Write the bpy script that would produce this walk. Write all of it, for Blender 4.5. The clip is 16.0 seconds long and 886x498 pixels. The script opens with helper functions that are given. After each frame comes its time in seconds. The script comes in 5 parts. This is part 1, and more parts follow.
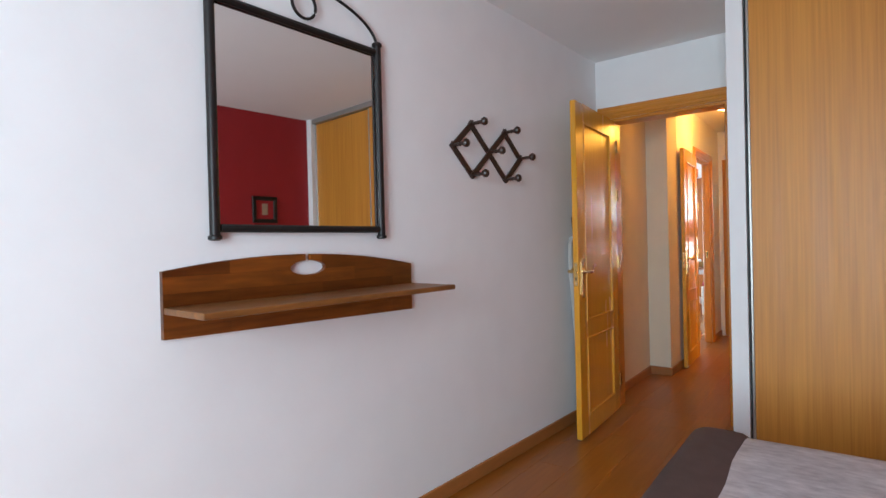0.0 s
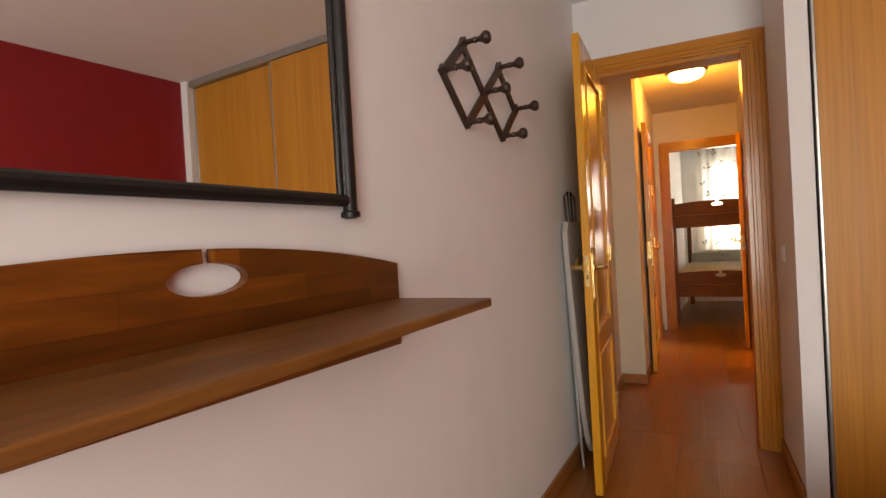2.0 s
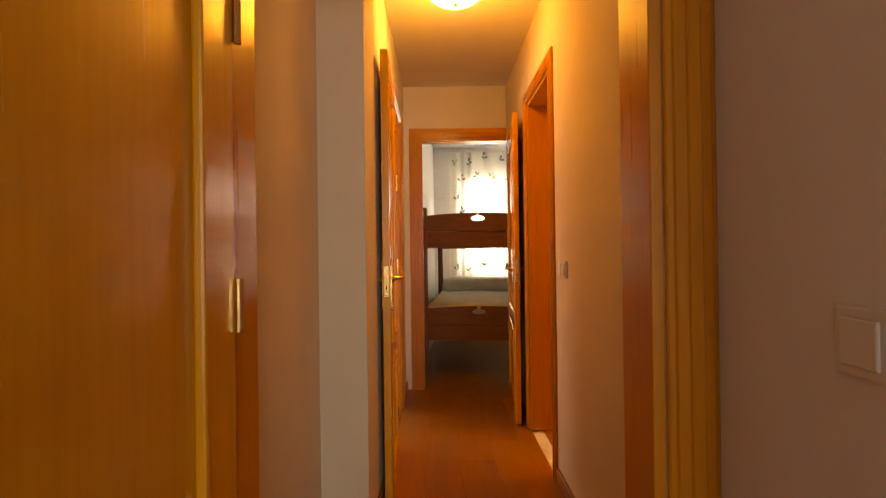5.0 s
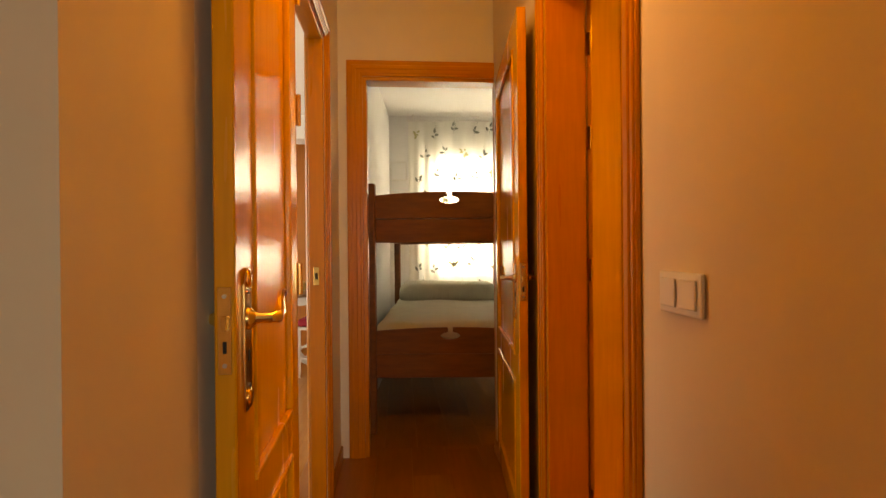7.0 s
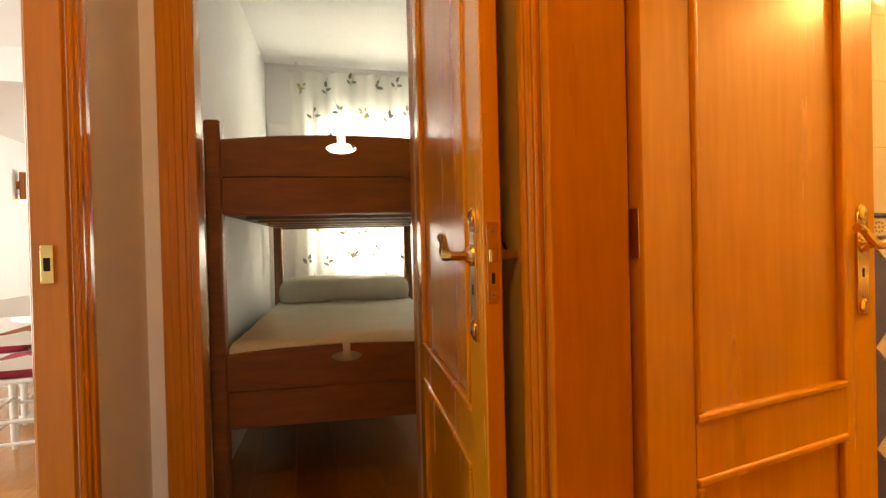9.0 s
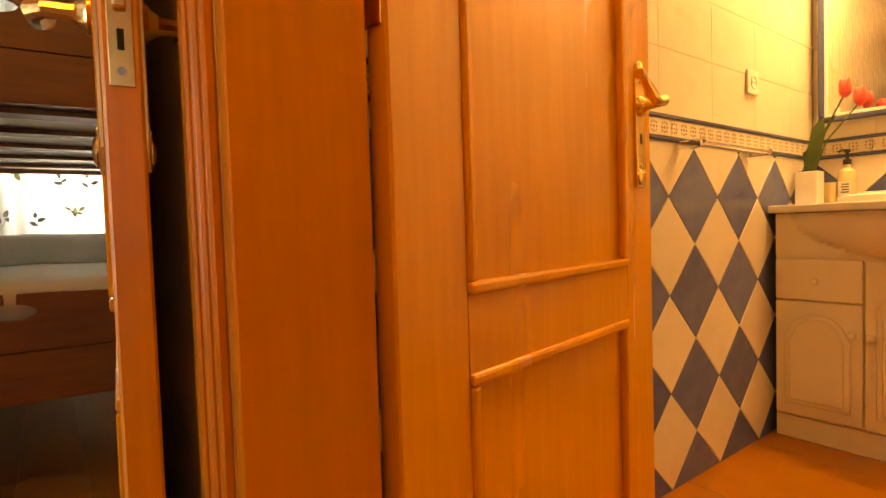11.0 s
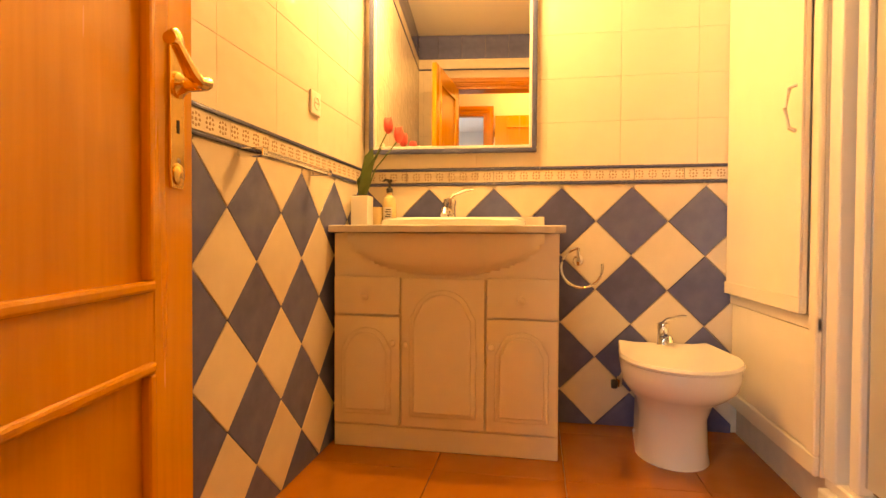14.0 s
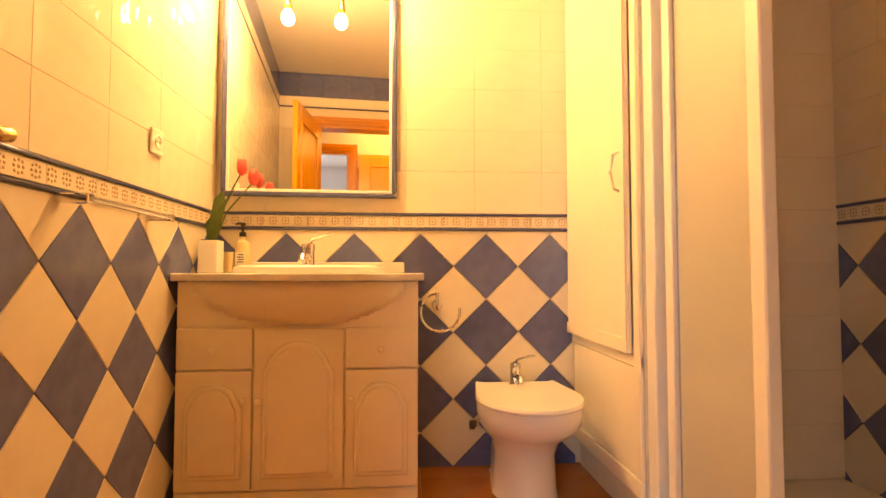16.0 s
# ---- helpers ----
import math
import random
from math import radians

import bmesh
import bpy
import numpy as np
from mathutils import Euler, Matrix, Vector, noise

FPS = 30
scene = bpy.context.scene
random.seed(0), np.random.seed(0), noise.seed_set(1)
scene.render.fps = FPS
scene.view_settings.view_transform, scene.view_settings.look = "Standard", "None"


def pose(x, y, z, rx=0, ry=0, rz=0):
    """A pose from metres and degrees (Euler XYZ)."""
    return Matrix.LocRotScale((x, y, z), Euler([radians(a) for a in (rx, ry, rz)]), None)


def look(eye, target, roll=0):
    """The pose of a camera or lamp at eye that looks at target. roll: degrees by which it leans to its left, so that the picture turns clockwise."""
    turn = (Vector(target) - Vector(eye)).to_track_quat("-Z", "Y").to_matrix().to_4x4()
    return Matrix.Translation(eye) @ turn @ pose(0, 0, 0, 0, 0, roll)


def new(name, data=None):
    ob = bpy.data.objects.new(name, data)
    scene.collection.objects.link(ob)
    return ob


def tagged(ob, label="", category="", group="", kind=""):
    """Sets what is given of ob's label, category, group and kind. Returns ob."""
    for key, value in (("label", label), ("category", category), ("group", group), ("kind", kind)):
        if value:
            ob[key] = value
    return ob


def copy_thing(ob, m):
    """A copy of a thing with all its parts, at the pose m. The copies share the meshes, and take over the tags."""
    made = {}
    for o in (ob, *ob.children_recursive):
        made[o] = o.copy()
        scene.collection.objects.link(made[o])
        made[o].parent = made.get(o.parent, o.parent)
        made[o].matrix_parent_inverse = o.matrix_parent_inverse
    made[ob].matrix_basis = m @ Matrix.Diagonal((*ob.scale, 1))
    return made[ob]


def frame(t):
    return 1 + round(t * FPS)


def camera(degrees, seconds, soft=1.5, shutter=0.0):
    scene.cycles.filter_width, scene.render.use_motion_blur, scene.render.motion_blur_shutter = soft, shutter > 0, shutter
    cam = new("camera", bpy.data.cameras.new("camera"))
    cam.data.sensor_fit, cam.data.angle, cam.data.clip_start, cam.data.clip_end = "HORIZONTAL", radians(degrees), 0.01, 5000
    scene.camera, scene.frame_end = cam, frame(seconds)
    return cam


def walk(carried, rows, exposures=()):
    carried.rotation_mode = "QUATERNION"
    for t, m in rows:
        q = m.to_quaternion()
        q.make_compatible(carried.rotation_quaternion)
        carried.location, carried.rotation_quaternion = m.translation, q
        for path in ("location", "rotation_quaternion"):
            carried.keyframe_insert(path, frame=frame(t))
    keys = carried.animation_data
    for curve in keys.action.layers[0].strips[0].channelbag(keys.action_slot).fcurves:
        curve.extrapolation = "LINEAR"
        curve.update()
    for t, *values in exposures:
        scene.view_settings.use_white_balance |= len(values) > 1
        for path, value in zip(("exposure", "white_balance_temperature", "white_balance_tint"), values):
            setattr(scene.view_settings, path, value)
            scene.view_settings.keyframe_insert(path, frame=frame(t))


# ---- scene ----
cam = camera(79.9, 16.0, soft=1.5, shutter=0.0)
PATH = [
    (0, (-0.284, -0.479, 1.235), (-1.496, 1.112, 1.219), -1.4),
    (0.5, (-0.509, -0.429, 1.216), (-1.778, 1.117, 1.179), -2.9),
    (1, (-0.805, -0.280, 1.212), (-2.026, 1.303, 1.165), -3.3),
    (1.5, (-1.001, -0.111, 1.211), (-2.115, 1.550, 1.166), -3.4),
    (2, (-1.162, 0.171, 1.203), (-2.023, 1.975, 1.175), -3.3),
    (2.5, (-1.268, 0.508, 1.201), (-1.740, 2.451, 1.195), -3.1),
    (3, (-1.276, 0.850, 1.196), (-1.489, 2.838, 1.195), -2.3),
    (3.5, (-1.273, 1.262, 1.184), (-1.358, 3.260, 1.190), -1.3),
    (4, (-1.274, 1.647, 1.173), (-1.295, 3.647, 1.185), -1.3),
    (4.2, (-1.278, 1.815, 1.168), (-1.283, 3.815, 1.182), -1.1),
    (6.3, (-1.247, 3.493, 1.167), (-1.186, 5.492, 1.164), -0.7),
    (6.5, (-1.240, 3.641, 1.167), (-1.153, 5.639, 1.163), -0.7),
    (7, (-1.222, 4.000, 1.168), (-1.058, 5.993, 1.162), -0.5),
    (7.5, (-1.200, 4.340, 1.160), (-0.942, 6.323, 1.162), -0.4),
    (8, (-1.139, 4.692, 1.138), (-0.857, 6.672, 1.164), -0.3),
    (8.2, (-1.118, 4.806, 1.122), (-0.790, 6.778, 1.156), -0.2),
    (10.3, (-0.954, 5.314, 0.889), (-0.139, 7.135, 0.748), -1.7),
    (10.5, (-0.903, 5.340, 0.842), (-0.024, 7.134, 0.736), -1.2),
    (11, (-0.816, 5.402, 0.815), (0.382, 7.002, 0.733), -1.8),
    (11.5, (-0.788, 5.378, 0.807), (0.697, 6.714, 0.703), -2.8),
    (12, (-0.712, 5.436, 0.800), (0.965, 6.523, 0.693), -2.8),
    (12.5, (-0.669, 5.453, 0.800), (1.133, 6.319, 0.725), -2.2),
    (13, (-0.638, 5.447, 0.800), (1.241, 6.128, 0.748), -1.1),
    (13.5, (-0.612, 5.438, 0.800), (1.317, 5.963, 0.750), -0.1),
    (14, (-0.600, 5.459, 0.807), (1.369, 5.808, 0.767), 0.3),
    (14.5, (-0.596, 5.460, 0.820), (1.393, 5.665, 0.814), 0.3),
    (15, (-0.593, 5.463, 0.824), (1.406, 5.534, 0.871), 0.2),
    (15.5, (-0.591, 5.460, 0.838), (1.406, 5.408, 0.921), 0.1),
    (16, (-0.599, 5.435, 0.861), (1.393, 5.283, 0.947), -0.0),
]
walk(cam, [(t, look(eye, target, roll)) for t, eye, target, roll in PATH],
     exposures=[(0, 0.30, 6300, 6), (1.4, 0.28, 6700, 6), (2.2, -0.03, 9700, 23), (4.2, -0.1, 10600, 25), (6.3, -0.35, 12300, 14), (7.1, -0.3, 12300, 14), (8.2, -0.1, 9600, 8), (10.3, 0.15, 8700, 10), (13, 0.2, 8700, 14), (16, 0.18, 7800, 16)])

# ---- light ----
world = bpy.data.worlds.new("world")
scene.world = world
world.use_nodes = True
_n = world.node_tree.nodes
_sky = _n.new("ShaderNodeTexSky")
_sky.sky_type, _sky.sun_disc = "NISHITA", False
_sky.sun_elevation, _sky.sun_rotation = radians(40), radians(200)
world.node_tree.links.new(_sky.outputs[0], _n["Background"].inputs[0])
_n["Background"].inputs[1].default_value = 0.12


def area_light(name, m, sx, sy, watts, color):
    d = bpy.data.lights.new(name, "AREA")
    d.shape, d.size, d.size_y, d.energy, d.color = "RECTANGLE", sx, sy, watts, color
    ob = new(name, d)
    ob.matrix_world = m
    return ob


def bulb(name, at, watts, color, radius=0.03):
    d = bpy.data.lights.new(name, "POINT")
    d.energy, d.color, d.shadow_soft_size = watts, color, radius
    ob = new(name, d)
    ob.location = at
    return ob


DAY = (0.70, 0.86, 1.0)
TUNGSTEN = (1.0, 0.56, 0.19)
area_light("bedroom_window_light", pose(-0.2, -2.36, 1.3, 90, 0, 0), 1.4, 1.8, 114, DAY)
area_light("bunk_window_light", pose(-0.28, 9.73, 1.5, 90, 0, 180), 1.12, 1.14, 74, (0.86, 0.94, 1.0))
area_light("living_window_light", pose(-4.74, 8.0, 1.3, 90, 0, -90), 2.7, 1.9, 115, (0.80, 0.90, 1.0))
# Added fill that brightens the far end of the living room from out of view.
area_light("living_north_window_light", pose(-2.5, 14.44, 1.4, 90, 0, 180), 1.5, 1.7, 105, (0.80, 0.90, 1.0))
bulb("hall_bulb", (-1.165, 5.25, 2.40), 18.5, (1.0, 0.45, 0.05), 0.09)
bulb("bath_bulb_a", (1.43, 5.975, 2.125), 35, TUNGSTEN, 0.03)
bulb("bath_bulb_b", (1.43, 5.715, 2.125), 35, TUNGSTEN, 0.03)

# ---- materials ----


def mat(name, base, rough=0.5, vary=0.08, scale=6.0, bump=0.0, bump_scale=60.0, metal=0.0, stretch=(1, 1, 1), coat=0.0, second=None, island=0.0, obj=0.0):
    """A surface with two scales of colour variation, roughness wear and fine relief; stretch elongates it, as grain does."""
    m = bpy.data.materials.new(name)
    m.use_nodes = True
    nt = m.node_tree
    p = nt.nodes["Principled BSDF"]
    tc = nt.nodes.new("ShaderNodeTexCoord")
    mp = nt.nodes.new("ShaderNodeMapping")
    mp.inputs["Scale"].default_value = stretch
    nt.links.new(tc.outputs["Object"], mp.inputs[0])
    n1 = nt.nodes.new("ShaderNodeTexNoise")
    n1.inputs["Scale"].default_value, n1.inputs["Detail"].default_value = scale, 5
    n2 = nt.nodes.new("ShaderNodeTexNoise")
    n2.inputs["Scale"].default_value, n2.inputs["Detail"].default_value = scale * 0.17, 3
    for n in (n1, n2):
        nt.links.new(mp.outputs[0], n.inputs["Vector"])
    add = nt.nodes.new("ShaderNodeMath")
    add.operation = "MULTIPLY_ADD"
    nt.links.new(n1.outputs[0], add.inputs[0])
    add.inputs[1].default_value = 0.6
    half = nt.nodes.new("ShaderNodeMath")
    half.operation = "MULTIPLY"
    half.inputs[1].default_value = 0.4
    nt.links.new(n2.outputs[0], half.inputs[0])
    nt.links.new(half.outputs[0], add.inputs[2])
    val = add.outputs[0]
    if obj or island:
        info = nt.nodes.new("ShaderNodeObjectInfo") if obj else nt.nodes.new("ShaderNodeNewGeometry")
        out = info.outputs["Random"] if obj else info.outputs["Random Per Island"]
        sub = nt.nodes.new("ShaderNodeMath")
        sub.operation = "MULTIPLY_ADD"
        nt.links.new(out, sub.inputs[0])
        sub.inputs[1].default_value = obj or island
        nt.links.new(val, sub.inputs[2])
        off = nt.nodes.new("ShaderNodeMath")
        off.operation = "SUBTRACT"
        nt.links.new(sub.outputs[0], off.inputs[0])
        off.inputs[1].default_value = (obj or island) / 2
        val = off.outputs[0]
    ramp = nt.nodes.new("ShaderNodeValToRGB")
    e = ramp.color_ramp.elements
    e[0].position, e[1].position = 0.32, 0.68
    lo = second if second else tuple(c * (1 - vary) for c in base)
    hi = base if second else tuple(min(1.0, c * (1 + vary)) for c in base)
    e[0].color, e[1].color = (*lo, 1), (*hi, 1)
    nt.links.new(val, ramp.inputs[0])
    nt.links.new(ramp.outputs[0], p.inputs["Base Color"])
    p.inputs["Metallic"].default_value = metal
    p.inputs["Coat Weight"].default_value = coat
    p.inputs["Coat Roughness"].default_value = 0.12
    rr = nt.nodes.new("ShaderNodeMapRange")
    rr.inputs["To Min"].default_value, rr.inputs["To Max"].default_value = max(0.02, rough * 0.82), min(1, rough * 1.18)
    nt.links.new(n2.outputs[0], rr.inputs[0])
    nt.links.new(rr.outputs[0], p.inputs["Roughness"])
    if bump:
        nb = nt.nodes.new("ShaderNodeTexNoise")
        nb.inputs["Scale"].default_value, nb.inputs["Detail"].default_value = bump_scale, 4
        nt.links.new(mp.outputs[0], nb.inputs["Vector"])
        b = nt.nodes.new("ShaderNodeBump")
        b.inputs["Strength"].default_value, b.inputs["Distance"].default_value = bump, 0.004
        nt.links.new(nb.outputs[0], b.inputs["Height"])
        nt.links.new(b.outputs[0], p.inputs["Normal"])
    return m


def glow(name, color, strength):
    m = bpy.data.materials.new(name)
    m.use_nodes = True
    p = m.node_tree.nodes["Principled BSDF"]
    p.inputs["Base Color"].default_value = (0.9, 0.88, 0.85, 1)
    p.inputs["Emission Color"].default_value = (*color, 1)
    p.inputs["Emission Strength"].default_value = strength
    return m


PLASTER = mat("white_plaster", (0.80, 0.79, 0.78), 0.85, 0.025, 5, 0.12, 45)
BEIGE = mat("beige_passage_paint", (0.70, 0.60, 0.46), 0.85, 0.04, 5, 0.14, 45)
CEILING = mat("ceiling_paint", (0.82, 0.81, 0.80), 0.9, 0.015, 4, 0.12, 60)
RED = mat("red_paint", (0.30, 0.008, 0.012), 0.7, 0.08, 5, 0.2, 45)
OAK = mat("varnished_oak_veneer", (0.72, 0.332, 0.026), 0.26, 0.1, 11, 0.03, 120, stretch=(7, 7, 0.45), second=(0.62, 0.268, 0.018), coat=0.25)
PINE = mat("varnished_pine_casing", (0.59, 0.220, 0.014), 0.29, 0.1, 12, 0.03, 120, stretch=(6, 6, 0.5), second=(0.49, 0.170, 0.010), coat=0.25)
PINE_H = mat("varnished_pine_head", (0.59, 0.220, 0.014), 0.29, 0.1, 12, 0.03, 120, stretch=(0.5, 6, 6), second=(0.49, 0.170, 0.010), coat=0.25)
WARDROBE = mat("ribbed_oak_laminate", (0.61, 0.258, 0.034), 0.45, 0.1, 16, 0.04, 90, stretch=(5, 5, 0.10), second=(0.42, 0.155, 0.017))
FLOORWOOD = mat("laminate_floor_plank", (0.33, 0.110, 0.013), 0.30, 0.1, 9, 0.015, 70, stretch=(5, 0.5, 5), second=(0.24, 0.074, 0.008), obj=0.22)
SKIRT = mat("stained_skirting", (0.34, 0.13, 0.035), 0.35, 0.1, 10, 0.03, 80, stretch=(1, 1, 5))
SHELFWOOD = mat("jointed_pine_blocks", (0.26, 0.073, 0.009), 0.33, 0.1, 9, 0.06, 90, stretch=(0.7, 6, 6), second=(0.10, 0.026, 0.004))


def stave(m, width, height, dark):
    """Glued staves: tone changes from block to block, over the grain that the material has."""
    nt = m.node_tree
    p = nt.nodes["Principled BSDF"]
    grain = p.inputs["Base Color"].links[0].from_socket
    tc = nt.nodes.new("ShaderNodeTexCoord")
    sp, cb = nt.nodes.new("ShaderNodeSeparateXYZ"), nt.nodes.new("ShaderNodeCombineXYZ")
    nt.links.new(tc.outputs["Object"], sp.inputs[0])
    nt.links.new(sp.outputs["X"], cb.inputs["X"])
    nt.links.new(sp.outputs["Z"], cb.inputs["Y"])
    br = nt.nodes.new("ShaderNodeTexBrick")
    br.offset, br.squash = 0.43, 1.0
    br.inputs["Scale"].default_value = 1.0
    br.inputs["Brick Width"].default_value, br.inputs["Row Height"].default_value, br.inputs["Mortar Size"].default_value = width, height, 0.0004
    br.inputs["Color1"].default_value, br.inputs["Color2"].default_value, br.inputs["Mortar"].default_value = (1, 1, 1, 1), (dark, dark * 0.92, dark * 0.85, 1), (0.4, 0.35, 0.3, 1)
    nt.links.new(cb.outputs[0], br.inputs["Vector"])
    mx = nt.nodes.new("ShaderNodeMix")
    mx.data_type, mx.blend_type = "RGBA", "MULTIPLY"
    mx.inputs["Factor"].default_value = 1.0
    nt.links.new(grain, mx.inputs["A"])
    nt.links.new(br.outputs["Color"], mx.inputs["B"])
    nt.links.new(mx.outputs["Result"], p.inputs["Base Color"])


stave(SHELFWOOD, 0.37, 0.052, 0.42)
SHELFTOP = mat("worn_pine_board", (0.26, 0.098, 0.020), 0.45, 0.1, 9, 0.06, 90, stretch=(0.7, 6, 6), second=(0.095, 0.032, 0.007))
BUNKWOOD = mat("dark_pine", (0.24, 0.076, 0.010), 0.5, 0.1, 9, 0.05, 90, stretch=(0.7, 5, 5), second=(0.14, 0.042, 0.006))
DARKWOOD = mat("dark_stained_wood", (0.035, 0.016, 0.010), 0.35, 0.15, 20, 0.05, 80)
IRON = mat("black_iron", (0.018, 0.015, 0.014), 0.42, 0.2, 30, 0.15, 120, metal=0.4)
BRASS = mat("polished_brass", (0.78, 0.55, 0.22), 0.2, 0.1, 30, 0.03, 90, metal=1.0)
STEEL = mat("brushed_steel", (0.5, 0.5, 0.5), 0.3, 0.1, 30, 0.03, 90, metal=1.0)
CHROME = mat("chrome", (0.75, 0.75, 0.75), 0.08, 0.05, 10, 0.0, 60, metal=1.0)
ALU = mat("aluminium_profile", (0.42, 0.42, 0.40), 0.35, 0.08, 20, 0.02, 90, metal=0.8)
WHITEPLASTIC = mat("white_plastic", (0.78, 0.76, 0.70), 0.35, 0.03, 10)
WHITEPAINT = mat("white_lacquer", (0.80, 0.78, 0.74), 0.3, 0.03, 9, 0.03, 70)
CREAM = mat("cream_lacquer", (0.85, 0.79, 0.66), 0.32, 0.03, 9, 0.03, 70)
CERAMIC = mat("white_glazed_ceramic", (0.82, 0.80, 0.76), 0.1, 0.02, 6)
MARBLE = mat("veined_white_marble", (0.78, 0.76, 0.73), 0.15, 0.1, 9, 0.0, 60, stretch=(1, 3, 1), second=(0.60, 0.57, 0.54))
TILE_CREAM = mat("cream_glazed_tile", (0.74, 0.67, 0.56), 0.12, 0.05, 14, 0.06, 16, obj=0.25)
TILE_BLUE = mat("blue_mottled_tile", (0.135, 0.155, 0.33), 0.14, 0.2, 16, 0.06, 20, second=(0.085, 0.098, 0.225), obj=0.3)
TILE_WALL = mat("cream_wall_tile", (0.76, 0.69, 0.58), 0.03, 0.03, 8, 0.85, 15, obj=0.12)
for _n in TILE_WALL.node_tree.nodes:
    if _n.bl_idname == "ShaderNodeTexNoise" and _n.inputs["Scale"].default_value == 15:
        _n.inputs["Detail"].default_value = 0.6
GROUT = mat("pale_grout", (0.72, 0.65, 0.54), 0.8, 0.08, 20, 0.1, 90)
BLUE_TRIM = mat("blue_trim_tile", (0.08, 0.095, 0.20), 0.15, 0.15, 20, 0.05, 30)
LINEN = mat("beige_bedspread", (0.62, 0.58, 0.46), 0.95, 0.06, 8, 0.5, 160)
SHEET = mat("white_cotton", (0.74, 0.73, 0.70), 0.95, 0.04, 8, 0.3, 90)
BROWNCLOTH = mat("brown_throw", (0.085, 0.05, 0.045), 0.95, 0.15, 20, 0.5, 200)
REDCLOTH = mat("crimson_cushion", (0.36, 0.02, 0.045), 0.9, 0.12, 14, 0.3, 120)
BLACKPLASTIC = mat("black_plastic", (0.02, 0.02, 0.02), 0.4, 0.1, 20)
LEAF = mat("tulip_leaf", (0.09, 0.15, 0.04), 0.5, 0.2, 20)
PETAL = mat("coral_petal", (0.70, 0.10, 0.10), 0.5, 0.15, 30)
MIRROR = mat("mirror_silver", (0.88, 0.88, 0.87), 0.0, 0.0, 5, metal=1.0)
MIRROR.node_tree.nodes["Principled BSDF"].inputs["Roughness"].default_value = 0.015
for _l in list(MIRROR.node_tree.nodes["Principled BSDF"].inputs["Roughness"].links):
    MIRROR.node_tree.links.remove(_l)
DARK = mat("shadow_gap_black", (0.015, 0.013, 0.012), 0.8, 0.1, 10)

# ---- building helpers ----


def box(bm, x0, y0, z0, x1, y1, z1, bev=0.0, seg=1):
    r = bmesh.ops.create_cube(bm, size=1)
    vs = r["verts"]
    for v in vs:
        v.co = Vector((x0 + (x1 - x0) * (v.co.x + 0.5), y0 + (y1 - y0) * (v.co.y + 0.5), z0 + (z1 - z0) * (v.co.z + 0.5)))
    if bev:
        es = {e for v in vs for e in v.link_edges}
        bmesh.ops.bevel(bm, geom=list(es), offset=bev, segments=seg, affect="EDGES", profile=0.5)
    return bm


def boxes(*rows, bev=0.0, seg=1):
    bm = bmesh.new()
    for r in rows:
        box(bm, *r, bev=bev, seg=seg)
    return bm


def lathe(profile, n=24, bm=None, m=None):
    """A body of revolution about z from (radius, height) pairs."""
    bm = bm or bmesh.new()
    m = m or Matrix()
    rings = []
    for r, z in profile:
        rings.append([bm.verts.new(m @ Vector((r * math.cos(2 * math.pi * i / n), r * math.sin(2 * math.pi * i / n), z))) for i in range(n)])
    for a, b in zip(rings, rings[1:]):
        for i in range(n):
            bm.faces.new((a[i], a[(i + 1) % n], b[(i + 1) % n], b[i]))
    bm.faces.new(rings[0][::-1])
    bm.faces.new(rings[-1])
    return bm


def tube(path, radius, n=10, bm=None, closed=False, flat=1.0):
    """A round bar along a path; radius may be a list."""
    bm = bm or bmesh.new()
    pts = [Vector(p) for p in path]
    rad = radius if isinstance(radius, (list, tuple)) else [radius] * len(pts)
    rings, up = [], Vector((0, 0, 1))
    for i, p in enumerate(pts):
        if closed:
            d = pts[(i + 1) % len(pts)] - pts[i - 1]
        else:
            d = pts[min(i + 1, len(pts) - 1)] - pts[max(i - 1, 0)]
        d.normalize()
        ref = up if abs(d.z) < 0.95 else Vector((1, 0, 0))
        s = d.cross(ref).normalized()
        u = s.cross(d)
        rings.append([bm.verts.new(p + rad[i] * (math.cos(2 * math.pi * k / n) * s + flat * math.sin(2 * math.pi * k / n) * u)) for k in range(n)])
    pairs = list(zip(rings, rings[1:])) + ([(rings[-1], rings[0])] if closed else [])
    for a, b in pairs:
        for k in range(n):
            bm.faces.new((a[k], a[(k + 1) % n], b[(k + 1) % n], b[k]))
    if not closed:
        bm.faces.new(rings[0][::-1])
        bm.faces.new(rings[-1])
    return bm


def prism(outline, y0, y1, bev=0.0):
    """An (x, z) outline made solid between y0 and y1."""
    bm = bmesh.new()
    a = [bm.verts.new((x, y0, z)) for x, z in outline]
    b = [bm.verts.new((x, y1, z)) for x, z in outline]
    n = len(outline)
    bm.faces.new(a)
    bm.faces.new(b[::-1])
    for i in range(n):
        bm.faces.new((a[i], b[i], b[(i + 1) % n], a[(i + 1) % n]))
    bmesh.ops.recalc_face_normals(bm, faces=bm.faces)
    if bev:
        es = [e for e in bm.edges if abs(e.verts[0].co.y - e.verts[1].co.y) < 1e-6]
        bmesh.ops.bevel(bm, geom=es, offset=bev, segments=2, affect="EDGES", profile=0.5)
    return bm


def mesh_of(name, bm, material, smooth=False):
    bmesh.ops.recalc_face_normals(bm, faces=bm.faces)
    me = bpy.data.meshes.new(name)
    bm.to_mesh(me)
    bm.free()
    me.materials.append(material)
    if smooth:
        me.shade_smooth()
        me.set_sharp_from_angle(angle=radians(35))
    return me


